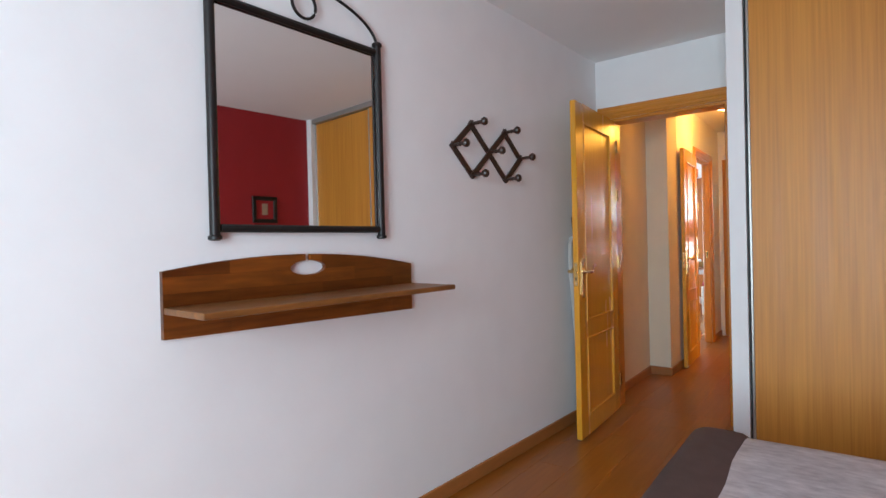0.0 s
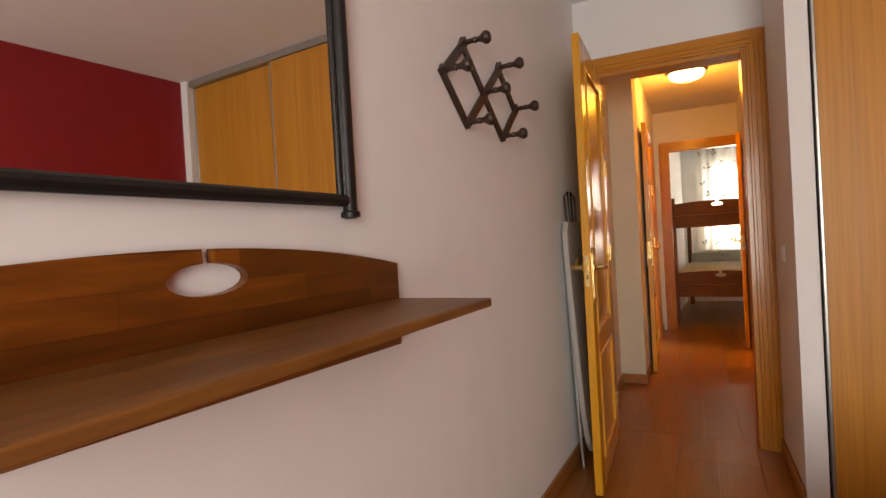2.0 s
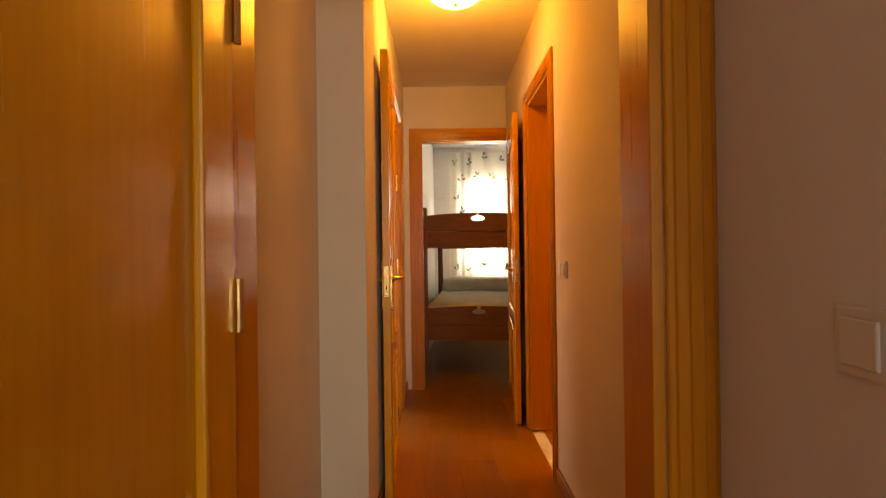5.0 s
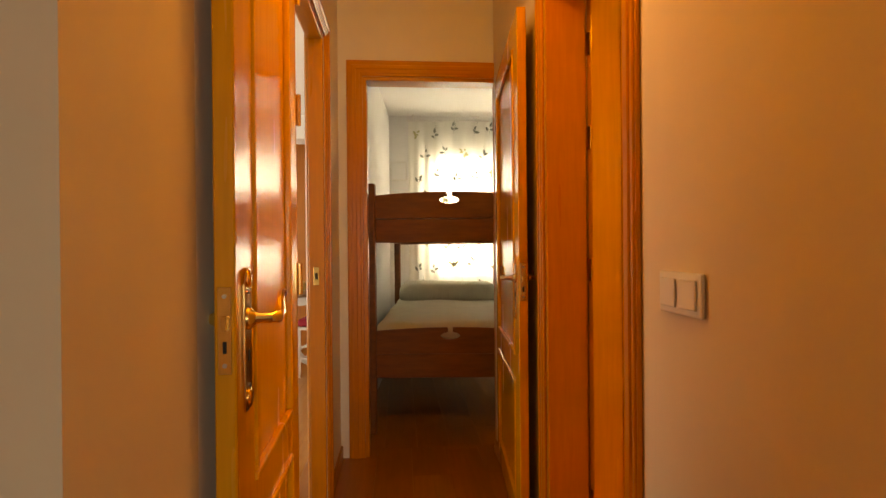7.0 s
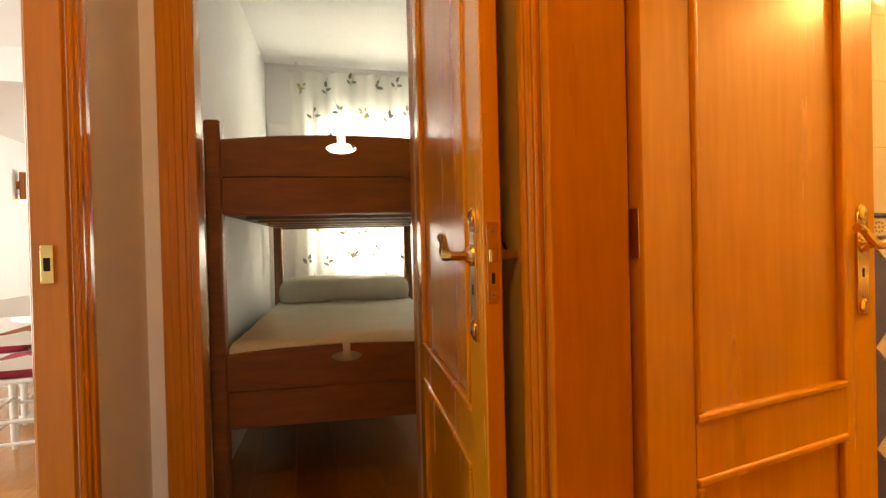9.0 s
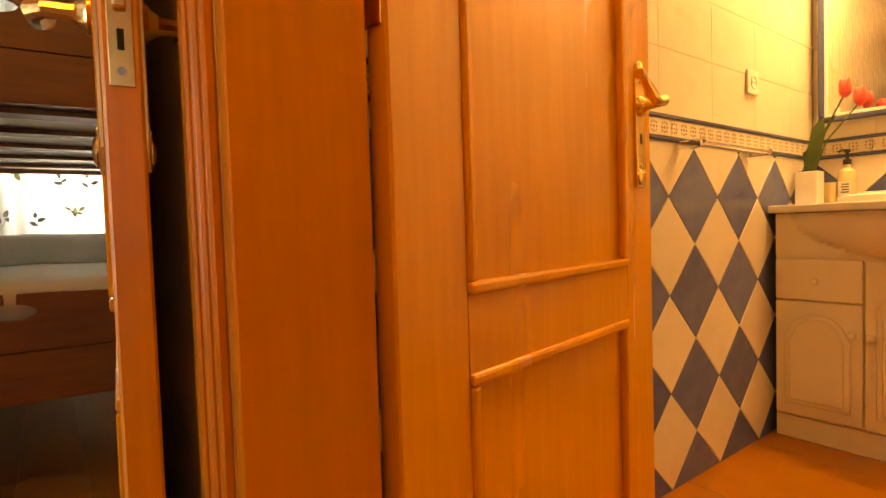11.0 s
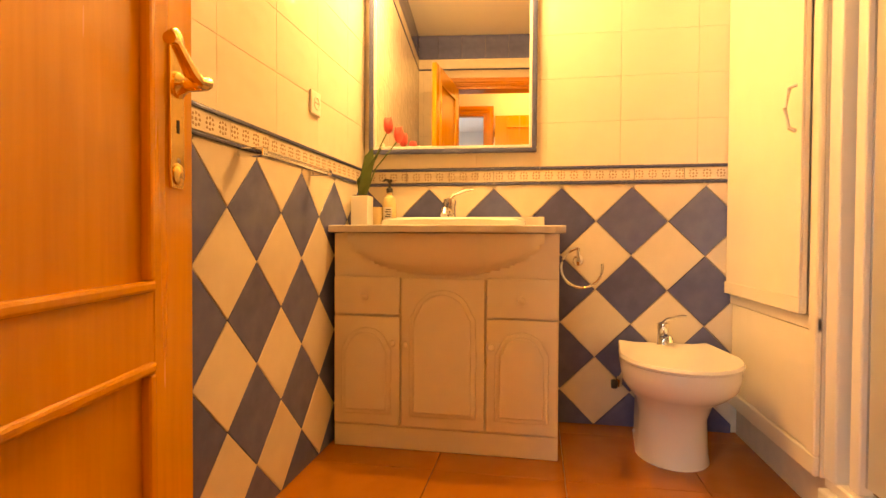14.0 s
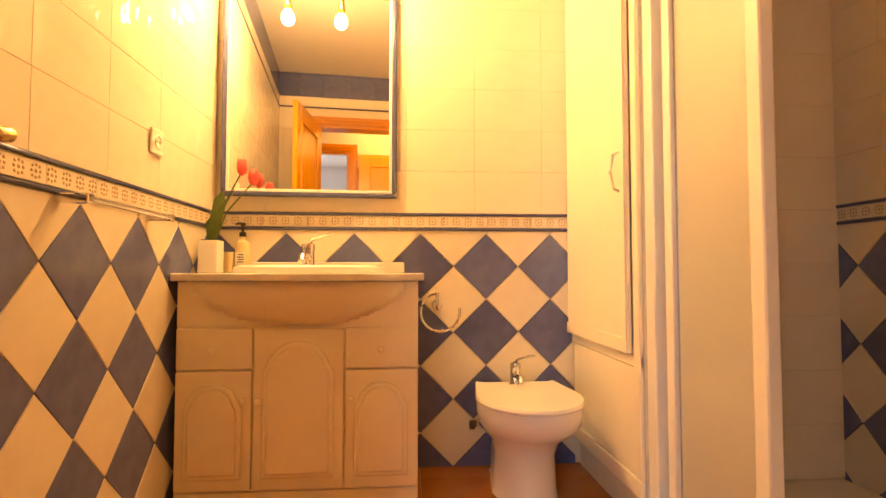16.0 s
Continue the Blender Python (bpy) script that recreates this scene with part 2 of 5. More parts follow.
def part(name, bm, material, parent, label="", smooth=False):
    ob = new(name, mesh_of(name, bm, material, smooth))
    ob.parent = parent
    return tagged(ob, label)


def thing(name, m, label, category, group=""):
    ob = new(name)
    ob.empty_display_size = 0.05
    ob.matrix_world = m
    return tagged(ob, label, category, group)


def solid(name, bm, material, label="", category="", kind="", smooth=False, m=None):
    ob = new(name, mesh_of(name, bm, material, smooth))
    if m is not None:
        ob.matrix_world = m
    return tagged(ob, label, category, "", kind)


def wall(name, x0, y0, x1, y1, z1, material, holes=(), z0=0.0, label="white painted plaster wall"):
    """A wall block along its longer side, with holes (a0, a1, low, high) right through it."""
    along_x = (x1 - x0) > (y1 - y0)
    a, b = (x0, x1) if along_x else (y0, y1)
    bm = bmesh.new()

    def put(p, q, lo, hi):
        if q - p > 1e-4 and hi - lo > 1e-4:
            if along_x:
                box(bm, p, y0, lo, q, y1, hi)
            else:
                box(bm, x0, p, lo, x1, q, hi)
    at = a
    for h0, h1, lo, hi in sorted(holes):
        put(at, h0, z0, z1)
        put(h0, h1, z0, lo)
        put(h0, h1, hi, z1)
        at = h1
    put(at, b, z0, z1)
    return solid(name, bm, material, label, "wall", "structure")

# ---- structure ----
H = 2.57          # ceilings
XW, XC, XR = -1.87, -1.555, -0.68      # bedroom's west wall, passage's west and east faces
YA, YB, YJ = 3.40, 6.975, 4.55                   # bedroom door wall, bunk room door wall
XE = 1.22                             # red wall
solid("ground_slab", boxes((-5.0, -2.6, -0.2, 2.1, 14.6, -0.012)), GROUT, "concrete slab under the floors", "floor", "structure")
solid("ceiling", boxes((-5.0, -2.6, H, 2.1, 14.6, H + 0.15)), CEILING, "white painted plaster ceiling", "ceiling", "structure")

WEST = pose(XW, 1.337, 0, 0, 0, -3.0)     # the west wall runs a little askew
west = wall("wall_bedroom_west", -0.2, -3.75, 0.0, 2.10, H, PLASTER)
west.matrix_world = WEST
wall("wall_bedroom_south", XW - 0.5, -2.45, XE + 0.15, -2.3, H, PLASTER, holes=[(-0.95, 0.55, 0.35, 2.25)])
wall("wall_bedroom_east", XE, -2.3, XE + 0.15, 3.55, H, RED, label="crimson painted bedroom wall")
wall("wall_door_a", XW - 0.10, YA, XR, YA + 0.15, H, PLASTER, holes=[(-1.66, -0.88, 0, 2.13)])
wall("wall_wardrobe_side", -0.79, 2.78, -0.709, YA, H, PLASTER)
wall("wall_wardrobe_back", XR, YA, XE, YA + 0.15, H, PLASTER)
wall("wall_wardrobe_end", 1.14, 2.78, XE, YA, H, PLASTER)

wall("wall_passage_west", -1.87, 3.55, -1.74, YJ, H, BEIGE, label="beige painted plaster wall")
wall("wall_passage_jog", -1.87, YJ, XC, 4.90, H, BEIGE, label="beige painted plaster wall")
wall("wall_door_c", XC - 0.07, 4.90, XC, YB, H, PLASTER, holes=[(5.66, 6.417, 0, 2.125)])
wall("wall_door_b", -1.625, YB, 1.2, YB + 0.12, H, PLASTER, holes=[(-1.42, -0.645, 0, 2.125)])
wall("wall_door_d", XR, 3.55, XR + 0.15, YB, H, BEIGE, holes=[(5.22, 5.93, 0, 2.125)], label="beige painted plaster wall")

# bunk room
bw = wall("wall_bunk_west", -0.1, 0.0, 0.0, 2.56, H, PLASTER)
bw.matrix_world = pose(-1.50, YB + 0.12, 0, 0, 0, -4.0)
wall("wall_bunk_window", -1.51, 9.66, 1.2, 9.80, H, PLASTER, holes=[(-0.86, 0.30, 0.92, 2.09)])
wall("wall_bunk_east", 1.2, YB, 1.32, 9.80, H, PLASTER)
# living room
wall("wall_living_south", -4.8, 4.79, -1.82, 4.90, H, PLASTER)
wall("wall_living_west", -4.8, 4.90, -4.7, 14.4, H, PLASTER, holes=[(6.6, 9.4, 0.3, 2.3)])
# The opening is made up, to let the north fill in.
wall("wall_living_north", -4.8, 14.4, -1.2, 14.5, H, PLASTER, holes=[(-3.3, -1.7, 0.5, 2.3)])
wall("wall_living_east", -1.30, 9.80, -1.2, 14.4, H, PLASTER)
wall("wall_living_beam", -4.7, 9.65, -1.31, 9.95, H, PLASTER, z0=2.32, label="white plastered ceiling beam")
# bathroom
BX, BY, BS = 1.77, 6.25, 3.72
wall("wall_bath_north", XR + 0.15, BY + 0.012, BX + 0.13, BY + 0.13, H, GROUT, label="wall behind the bathroom tiles")
wall("wall_bath_east", BX + 0.012, BS, BX + 0.13, BY + 0.012, H, GROUT, label="wall behind the bathroom tiles")
wall("wall_bath_south", XR + 0.15, BS - 0.13, BX + 0.13, BS - 0.012, H, GROUT, label="wall behind the bathroom tiles")


def skirting(name, x0, y0, x1, y1):
    return solid(name, boxes((x0, y0, 0, x1, y1, 0.075), bev=0.004), SKIRT, "brown stained wooden skirting board", "skirting", "structure")


skirting("baseboard_1", 0.0, -3.6, 0.014, 2.05).matrix_world = WEST
skirting("baseboard_3", -1.74, 3.565, -1.726, YJ - 0.014)
skirting("baseboard_4", -1.74, YJ - 0.014, XC + 0.014, YJ)
skirting("baseboard_5", XC, YJ, XC + 0.014, 5.56)
skirting("baseboard_6", XC, 6.515, XC + 0.014, YB - 0.014)
skirting("baseboard_7", XR - 0.014, 3.56, XR, 5.13)
skirting("baseboard_9", -4.7, 9.5, -4.686, 14.4)
skirting("baseboard_10", -0.804, 2.78, -0.79, YA)
skirting("baseboard_11", XR - 0.014, 6.01, XR, YB)


# ---- doors ----
def casing(name, m, w, h, depth, out=0.098, label="honey-varnished pine door frame"):
    """A door frame: x across the opening from 0 to w, y through the wall from 0 to depth."""
    t = tagged(thing(name, m, label, "door frame"), kind="structure")
    for y, sgn in ((0, -1), (depth, 1)):
        for x0, x1 in ((-out, 0.0), (w + out, w)):
            bm = bmesh.new()
            for a, b, d in ((0, 1, 0.012), (0.10, 0.85, 0.017), (0.32, 0.60, 0.022)):
                xs = sorted((x0 + (x1 - x0) * a, x0 + (x1 - x0) * b))
                ys = sorted((y, y + sgn * d))
                box(bm, xs[0], ys[0], 0, xs[1], ys[1], h + out * (1 - a), bev=0.003)
            part("casing_side", bm, PINE, t)
        bm = bmesh.new()
        for a, b, d in ((0, 1, 0.0125), (0.10, 0.85, 0.0175), (0.32, 0.60, 0.0225)):
            ys = sorted((y, y + sgn * d))
            box(bm, -out * (1 - a) + 0.001, ys[0], h + out * (1 - b), w + out * (1 - a) - 0.001, ys[1], h + out * (1 - a) - 0.001, bev=0.003)
        part("casing_head", bm, PINE_H, t)
    part("jamb_side", boxes((-0.005, 0.001, 0, 0.022, depth - 0.001, h), bev=0.002), PINE, t)
    part("jamb_side", boxes((w - 0.022, 0.001, 0, w + 0.005, depth - 0.001, h), bev=0.002), PINE, t)
    part("jamb_head", boxes((0.022, 0.001, h - 0.022, w - 0.022, depth - 0.001, h + 0.004), bev=0.002), PINE_H, t)
    return t


def lever(parent, x, z, face, sgn):
    """A brass lever on a long plate, on the door's face at y=face, pointing to the hinges."""
    ys = sorted((face, face + sgn * 0.006))
    o = [(-0.018, -0.10), (0.018, -0.10), (0.022, -0.085), (0.022, 0.085), (0.018, 0.10), (0.012, 0.118), (0, 0.125), (-0.012, 0.118), (-0.018, 0.10), (-0.022, 0.085), (-0.022, -0.085)]
    o = [(x + a, z + (b * 0.72 if b > 0 else b * 1.62)) for a, b in o]
    p = part("handle_plate", prism(o, *ys, bev=0.0015), BRASS, parent, "polished brass long plate")
    y = face + sgn * 0.006
    path = [(x, y, z), (x, y + sgn * 0.02, z), (x, y + sgn * 0.040, z), (x - 0.010, y + sgn * 0.048, z + 0.001), (x - 0.030, y + sgn * 0.047, z - 0.003), (x - 0.052, y + sgn * 0.044, z + 0.006), (x - 0.072, y + sgn * 0.041, z + 0.024), (x - 0.090, y + sgn * 0.040, z + 0.036), (x - 0.106, y + sgn * 0.040, z + 0.036)]
    part("lever", tube(path, [0.014, 0.0095, 0.0085, 0.0115, 0.0085, 0.0105, 0.0085, 0.0075, 0.0095], 10), BRASS, p, "turned brass lever", smooth=True)
    for dz in (0.070, -0.140):
        part("boss", lathe([(0.017, 0.0), (0.017, 0.002), (0.012, 0.005), (0.003, 0.006)], 14, m=pose(x, y, z + dz, 90 if sgn < 0 else -90, 0, 0)), BRASS, p, smooth=True)
    part("rosette", lathe([(0.021, 0.0), (0.020, 0.004), (0.014, 0.009), (0.012, 0.014)], 16, m=pose(x, y, z, 90 if sgn < 0 else -90, 0, 0)), BRASS, p, smooth=True)
    for dz in (0.048, -0.118):
        part("screw", tube([(x, y, z + dz), (x, y + sgn * 0.002, z + dz)], 0.004, 8), STEEL, p)
    part("keyhole", boxes(sorted_box(x - 0.003, y, z - 0.075, x + 0.003, y + sgn * 0.001, z - 0.055)), DARK, p)


def sorted_box(x0, y0, z0, x1, y1, z1):
    return (min(x0, x1), min(y0, y1), min(z0, z1), max(x0, x1), max(y0, y1), max(z0, z1))


def door_leaf(name, m, w, h, label, handle_z=1.045):
    """A panelled door leaf: x from the hinges to the lock, y through its thickness, from -0.0175 to 0.0175."""
    t = thing(name, m, label, "door")
    d, s = 0.0175, 0.125
    lo, mid0, mid1, hi = 0.13, 0.625, 0.727, h - 0.115
    part("stile", boxes((0, -d, 0.008, s, d, h), bev=0.003), OAK, t)
    part("stile", boxes((w - s, -d, 0.008, w, d, h), bev=0.003), OAK, t)
    for z0, z1 in ((0.008, lo), (mid0, mid1), (hi, h)):
        part("rail", boxes((s, -d + 0.0005, z0, w - s, d - 0.0005, z1)), OAK, t)
    for z0, z1 in ((lo, mid0), (mid1, hi)):
        p = part("panel", boxes((s, -d + 0.010, z0, w - s, d - 0.010, z1)), OAK, t, "flat oak-veneered panel")
        for sgn in (-1, 1):
            y0, y1 = sorted((sgn * (d - 0.011), sgn * (d + 0.006)))
            k = 0.017
            for r in ((s, y0, z0, w - s, y1, z0 + k), (s, y0, z1 - k, w - s, y1, z1), (s, y0, z0 + k, s + k, y1, z1 - k), (w - s - k, y0, z0 + k, w - s, y1, z1 - k)):
                part("moulding", boxes(r, bev=0.005, seg=2), OAK, p)
    for sgn in (-1, 1):
        lever(t, w - 0.062, handle_z, sgn * d, sgn)
    lk = part("lock_plate", boxes((w, -0.011, handle_z - 0.085, w + 0.002, 0.011, handle_z + 0.06), bev=0.0008), BRASS, t, "brass lock plate on the door edge")
    part("latch", boxes((w + 0.002, -0.006, handle_z - 0.012, w + 0.010, 0.006, handle_z + 0.012), bev=0.002), BRASS, lk)
    part("screw", tube([(w + 0.002, 0, handle_z + 0.045), (w + 0.003, 0, handle_z + 0.045)], 0.004, 8), STEEL, lk)
    part("screw", tube([(w + 0.002, 0, handle_z - 0.07), (w + 0.003, 0, handle_z - 0.07)], 0.004, 8), STEEL, lk)
    part("keyhole", boxes((w + 0.002, -0.003, handle_z - 0.05, w + 0.0028, 0.003, handle_z - 0.03)), DARK, lk)
    for z in (0.22, 1.08, 1.57, 1.92):
        hg = part("hinge", tube([(-0.004, d + 0.006, z - 0.045), (-0.004, d + 0.006, z + 0.045)], 0.007, 10), BRASS, t, "tarnished brass hinge", smooth=True)
        part("hinge_leaf", boxes((-0.0035, -0.012, z - 0.042, -0.001, d + 0.004, z + 0.042)), BRASS, hg)
    return t


casing("door_frame_a", pose(-1.66, YA, 0), 0.78, 2.13, 0.15, 0.09)
casing("door_frame_b", pose(-1.42, YB, 0), 0.775, 2.125, 0.12, 0.088)
casing("door_frame_c", pose(XC, 5.66, 0, 0, 0, 90), 0.757, 2.125, 0.07, 0.085)
casing("door_frame_d", pose(XR, 5.93, 0, 0, 0, -90), 0.71, 2.125, 0.15, 0.075)
door_leaf("door_a", pose(-1.635, YA - 0.022, 0.0, 0, 0, -88.0), 0.775, 2.105, "honey oak panelled door standing open into the bedroom")
door_leaf("door_b", pose(-0.664, YB - 0.04, 0.0, 0, 0, -95.2), 0.94, 2.09, "honey oak panelled door standing open into the passage")
door_leaf("door_c", pose(XC + 0.0205, 5.562, 0.0, 0, 0, -88.0), 0.66, 2.10, "honey oak panelled door folded back against the passage wall")
door_leaf("door_d", pose(XR + 0.165, 5.915, 0.0, 0, 0, 10.7), 0.735, 2.10, "honey oak panelled door standing open into the bathroom")
strike = thing("strike_plate", pose(XC - 0.035, 6.384, 1.045), "brass strike plate let into the pine door jamb", "strike plate")
part("plate", boxes((-0.012, 0.0, -0.04, 0.012, 0.003, 0.04), bev=0.0008), BRASS, strike)
part("slot", boxes((-0.006, -0.0008, -0.014, 0.006, 0.001, 0.014)), DARK, strike)

# ---- wardrobe ----
wd = thing("wardrobe", pose(0.22, 2.80, 0), "built-in wardrobe with two oak-laminate sliding doors", "wardrobe")
for i, x0 in enumerate((-0.917, -0.002)):
    y0 = 0.0 if i == 0 else 0.035
    p = part("sliding_door", boxes((x0 + 0.014, y0, 0.03, x0 + 0.906, y0 + 0.02, H - 0.055)), WARDROBE, wd, "oak-laminate sliding door")
    for xa in (x0, x0 + 0.906):
        part("profile", boxes((xa, y0 - 0.006, 0.03, xa + 0.014, y0 + 0.026, H - 0.055), bev=0.003), ALU, p, "grey aluminium edge profile")
part("top_track", boxes((-0.918, -0.01, H - 0.05, 0.918, 0.07, H - 0.004)), ALU, wd)
part("bottom_track", boxes((-0.918, -0.01, 0.002, 0.918, 0.07, 0.025)), ALU, wd)

# ---- bedroom things ----
mir = thing("wall_mirror", WEST @ pose(0, -0.907, 1.298, 0, 0, 90), "tall mirror in a black wrought-iron frame with a scroll on top", "mirror")
MW, MH = 0.728, 0.770
part("glass", boxes((0.02, -0.014, 0.02, MW - 0.02, -0.008, MH - 0.02)), MIRROR, mir, "silvered mirror glass")
part("back_board", boxes((0.01, -0.007, 0.01, MW - 0.01, -0.001, MH - 0.01)), DARKWOOD, mir)
for x in (0, MW):
    p = part("frame_post", tube([(x, -0.022, -0.018), (x, -0.022, MH + 0.02)], 0.0165, 12), IRON, mir, smooth=True)
    for z in (-0.022, MH + 0.022):
        part("finial", lathe([(0.012, -0.010), (0.022, -0.006), (0.022, 0.004), (0.014, 0.010)], 12, m=Matrix.Translation((x, -0.022, z))), IRON, p, smooth=True)
for z in (0.008, MH - 0.012):
    part("frame_bar", tube([(0.018, -0.022, z), (MW - 0.018, -0.022, z)], 0.014, 10), IRON, mir, smooth=True)
part("scroll", tube([(MW / 2 + (MW / 2) * math.cos(a), -0.022, MH + 0.01 + 0.15 * math.sin(a)) for a in np.linspace(0.05, math.pi - 0.05, 24)], 0.006, 8), IRON, mir, smooth=True)
part("ring", tube([(MW / 2 + 0.052 * math.cos(a), -0.022, MH + 0.075 + 0.052 * math.sin(a)) for a in np.linspace(0, 2 * math.pi, 24, endpoint=False)], 0.006, 8, closed=True), IRON, mir, smooth=True)

sh = thing("wall_shelf", WEST @ pose(0, -1.072, 0.95, 0, 0, 90), "varnished pine wall shelf with an arched back board", "shelf")
SW = 1.07


def back_outline():
    o = [(0, 0.02), (SW, 0.0), (SW, 0.205)]
    top = lambda x: 0.205 + 0.048 * (1 - ((x - SW / 2) / (SW / 2)) ** 2) + 0.02 * (1 - x / SW)
    cx, cz, rx, rz = SW * 0.485, 0.213, 0.078, 0.027
    for i in range(1, 14):
        x = SW - (SW - cx - 0.012) * i / 14
        o.append((x, top(x)))
    o.append((cx + 0.012, top(cx)))
    for k in range(21):
        a = radians(82) - radians(344) * k / 20
        o.append((cx + rx * math.cos(a), cz + rz * math.sin(a)))
    o.append((cx - 0.012, top(cx)))
    for i in range(1, 14):
        x = cx - 0.012 - (cx - 0.012) * i / 14
        o.append((x, top(x)))
    o.append((0, top(0)))
    return o


part("back_board", prism(back_outline(), -0.022, -0.002), SHELFWOOD, sh, "arched back board of jointed pine blocks")
part("shelf_board", boxes((0.0, -0.278, 0.097, SW, -0.023, 0.117), bev=0.004, seg=2), SHELFTOP, sh, "worn pine shelf board")


# ---- coat rack ----
rack = thing("coat_rack", WEST @ pose(0, 0.333, 1.597, 0, 0, 90) @ Matrix.Diagonal((0.95, 1, 0.97, 1)), "dark wooden concertina coat rack with seven turned pegs", "coat rack")
RK = {"l": (0.0, 0.14), "tl": (0.165, 0.275), "bl": (0.165, 0.0), "c": (0.33, 0.14), "tr": (0.495, 0.275), "br": (0.495, 0.0), "r": (0.66, 0.14)}
for a, b, y in (("l", "tl", -0.016), ("l", "bl", -0.006), ("tl", "br", -0.006), ("bl", "tr", -0.016), ("tr", "r", -0.006), ("br", "r", -0.016)):
    (xa, za), (xb, zb) = RK[a], RK[b]
    d = Vector((xb - xa, 0, zb - za)).normalized()
    n = Vector((-d.z, 0, d.x)) * 0.016
    o = [(xa - d.x * 0.015 - n.x, za - d.z * 0.015 - n.z), (xb + d.x * 0.015 - n.x, zb + d.z * 0.015 - n.z), (xb + d.x * 0.015 + n.x, zb + d.z * 0.015 + n.z), (xa - d.x * 0.015 + n.x, za - d.z * 0.015 + n.z)]
    part("slat", prism(o, y - 0.005, y + 0.005, bev=0.0015), DARKWOOD, rack)
for x, z in RK.values():
    part("peg", lathe([(0.009, 0.02), (0.009, 0.05), (0.012, 0.056), (0.009, 0.062), (0.011, 0.075), (0.021, 0.088), (0.023, 0.098), (0.017, 0.108), (0.004, 0.112)], 14, m=pose(x, 0, z, 90, 0, 0)), DARKWOOD, rack, smooth=True)

# ---- ironing board ----
ib = thing("ironing_board", pose(-1.70, 3.02, 0.0, 0, -2.4, -2), "folded ironing board with a pale cover leaning behind the door", "ironing board")
o = []
for z, w in ((0.06, 0.05), (0.12, 0.10), (0.3, 0.145), (0.6, 0.165), (1.1, 0.18), (1.22, 0.17), (1.27, 0.13)):
    o.append((w, z))
o = o + [(-w, z) for w, z in o[::-1]]
bm = prism(o, -0.014, 0.014, bev=0.006)
bm.transform(pose(0, 0, 0, 0, 0, 90))
part("padded_top", bm, mat("ironing_cover", (0.46, 0.43, 0.40), 0.9, 0.1, 12, 0.3, 90), ib, "pale printed cotton cover")
for s in (-1, 1):
    part("leg", tube([(-0.03, s * 0.12, 0.0), (-0.03, s * 0.10, 1.1)], 0.010, 8), STEEL, ib, smooth=True)
    part("rest_bar", tube([(0.0, s * 0.10, 1.26), (0.0, s * 0.11, 1.40), (0.0, s * 0.03, 1.43), (0.0, s * 0.03, 1.27)], 0.005, 8), IRON, ib, smooth=True)


# ---- switches and sockets ----
def switch(name, m, gangs, label):
    """A wall plate in its own x-z plane, facing -y."""
    t = thing(name, m, label, "light switch")
    w = 0.082 + 0.071 * (gangs - 1)
    part("plate", boxes((-w / 2, -0.010, -0.041, w / 2, -0.0005, 0.041), bev=0.004, seg=2), WHITEPLASTIC, t)
    for g in range(gangs):
        cx = (g - (gangs - 1) / 2) * 0.071
        bm = boxes((cx - 0.028, -0.015, -0.028, cx + 0.028, -0.0105, 0.028), bev=0.003, seg=2)
        part("rocker", bm, WHITEPLASTIC, t)
    return t


switch("light_switch", pose(-0.7905, 3.07, 1.058, 0, 0, -90), 1, "white single rocker light switch on the bedroom wall")
switch("light_switch", pose(XR - 0.0005, 4.972, 1.076, 0, 0, -90), 2, "cream double rocker light switch in the passage")

# ---- picture on the red wall ----
pic = thing("picture", pose(XE, 2.28, 1.62, 0, 0, -90), "small grey-framed picture hung on the crimson wall", "picture")
for r in ((-0.13, -0.02, -0.13, 0.13, -0.001, -0.09), (-0.13, -0.02, 0.09, 0.13, -0.001, 0.13), (-0.13, -0.02, -0.09, -0.09, -0.001, 0.09), (0.09, -0.02, -0.09, 0.13, -0.001, 0.09)):
    part("frame_bar", boxes(r, bev=0.004), IRON, pic)
part("print", boxes((-0.09, -0.008, -0.09, 0.09, -0.001, 0.09)), RED, pic, "dark red print")
part("motif", boxes((-0.03, -0.010, -0.05, 0.03, -0.008, 0.06)), ALU, pic, "dull grey motif")

# ---- double bed ----
bed = thing("bed", pose(0.17, 1.12, 0), "made double bed with a silver patterned spread and a brown throw", "bed")
part("base", boxes((-0.92, -0.70, 0.02, 0.94, 0.70, 0.28), bev=0.02, seg=2), BROWNCLOTH, bed)


def soft_block(x0, y0, z0, x1, y1, z1, r, bump=0.006, cuts=14, seed=0):
    bm = bmesh.new()
    box(bm, x0, y0, z0, x1, y1, z1)
    bmesh.ops.bevel(bm, geom=bm.edges[:], offset=r, segments=4, affect="EDGES", profile=0.6)
    big = [e for e in bm.edges if e.calc_length() > 0.2]
    bmesh.ops.subdivide_edges(bm, edges=big, cuts=cuts, use_grid_fill=True)
    for v in bm.verts:
        v.co += Vector((0, 0, 1)) * bump * noise.noise(v.co * 3.5 + Vector((seed, 0, 0))) + Vector((1, 1, 0)) * bump * 0.5 * noise.noise(v.co * 5 + Vector((0, seed, 3)))
    return bm


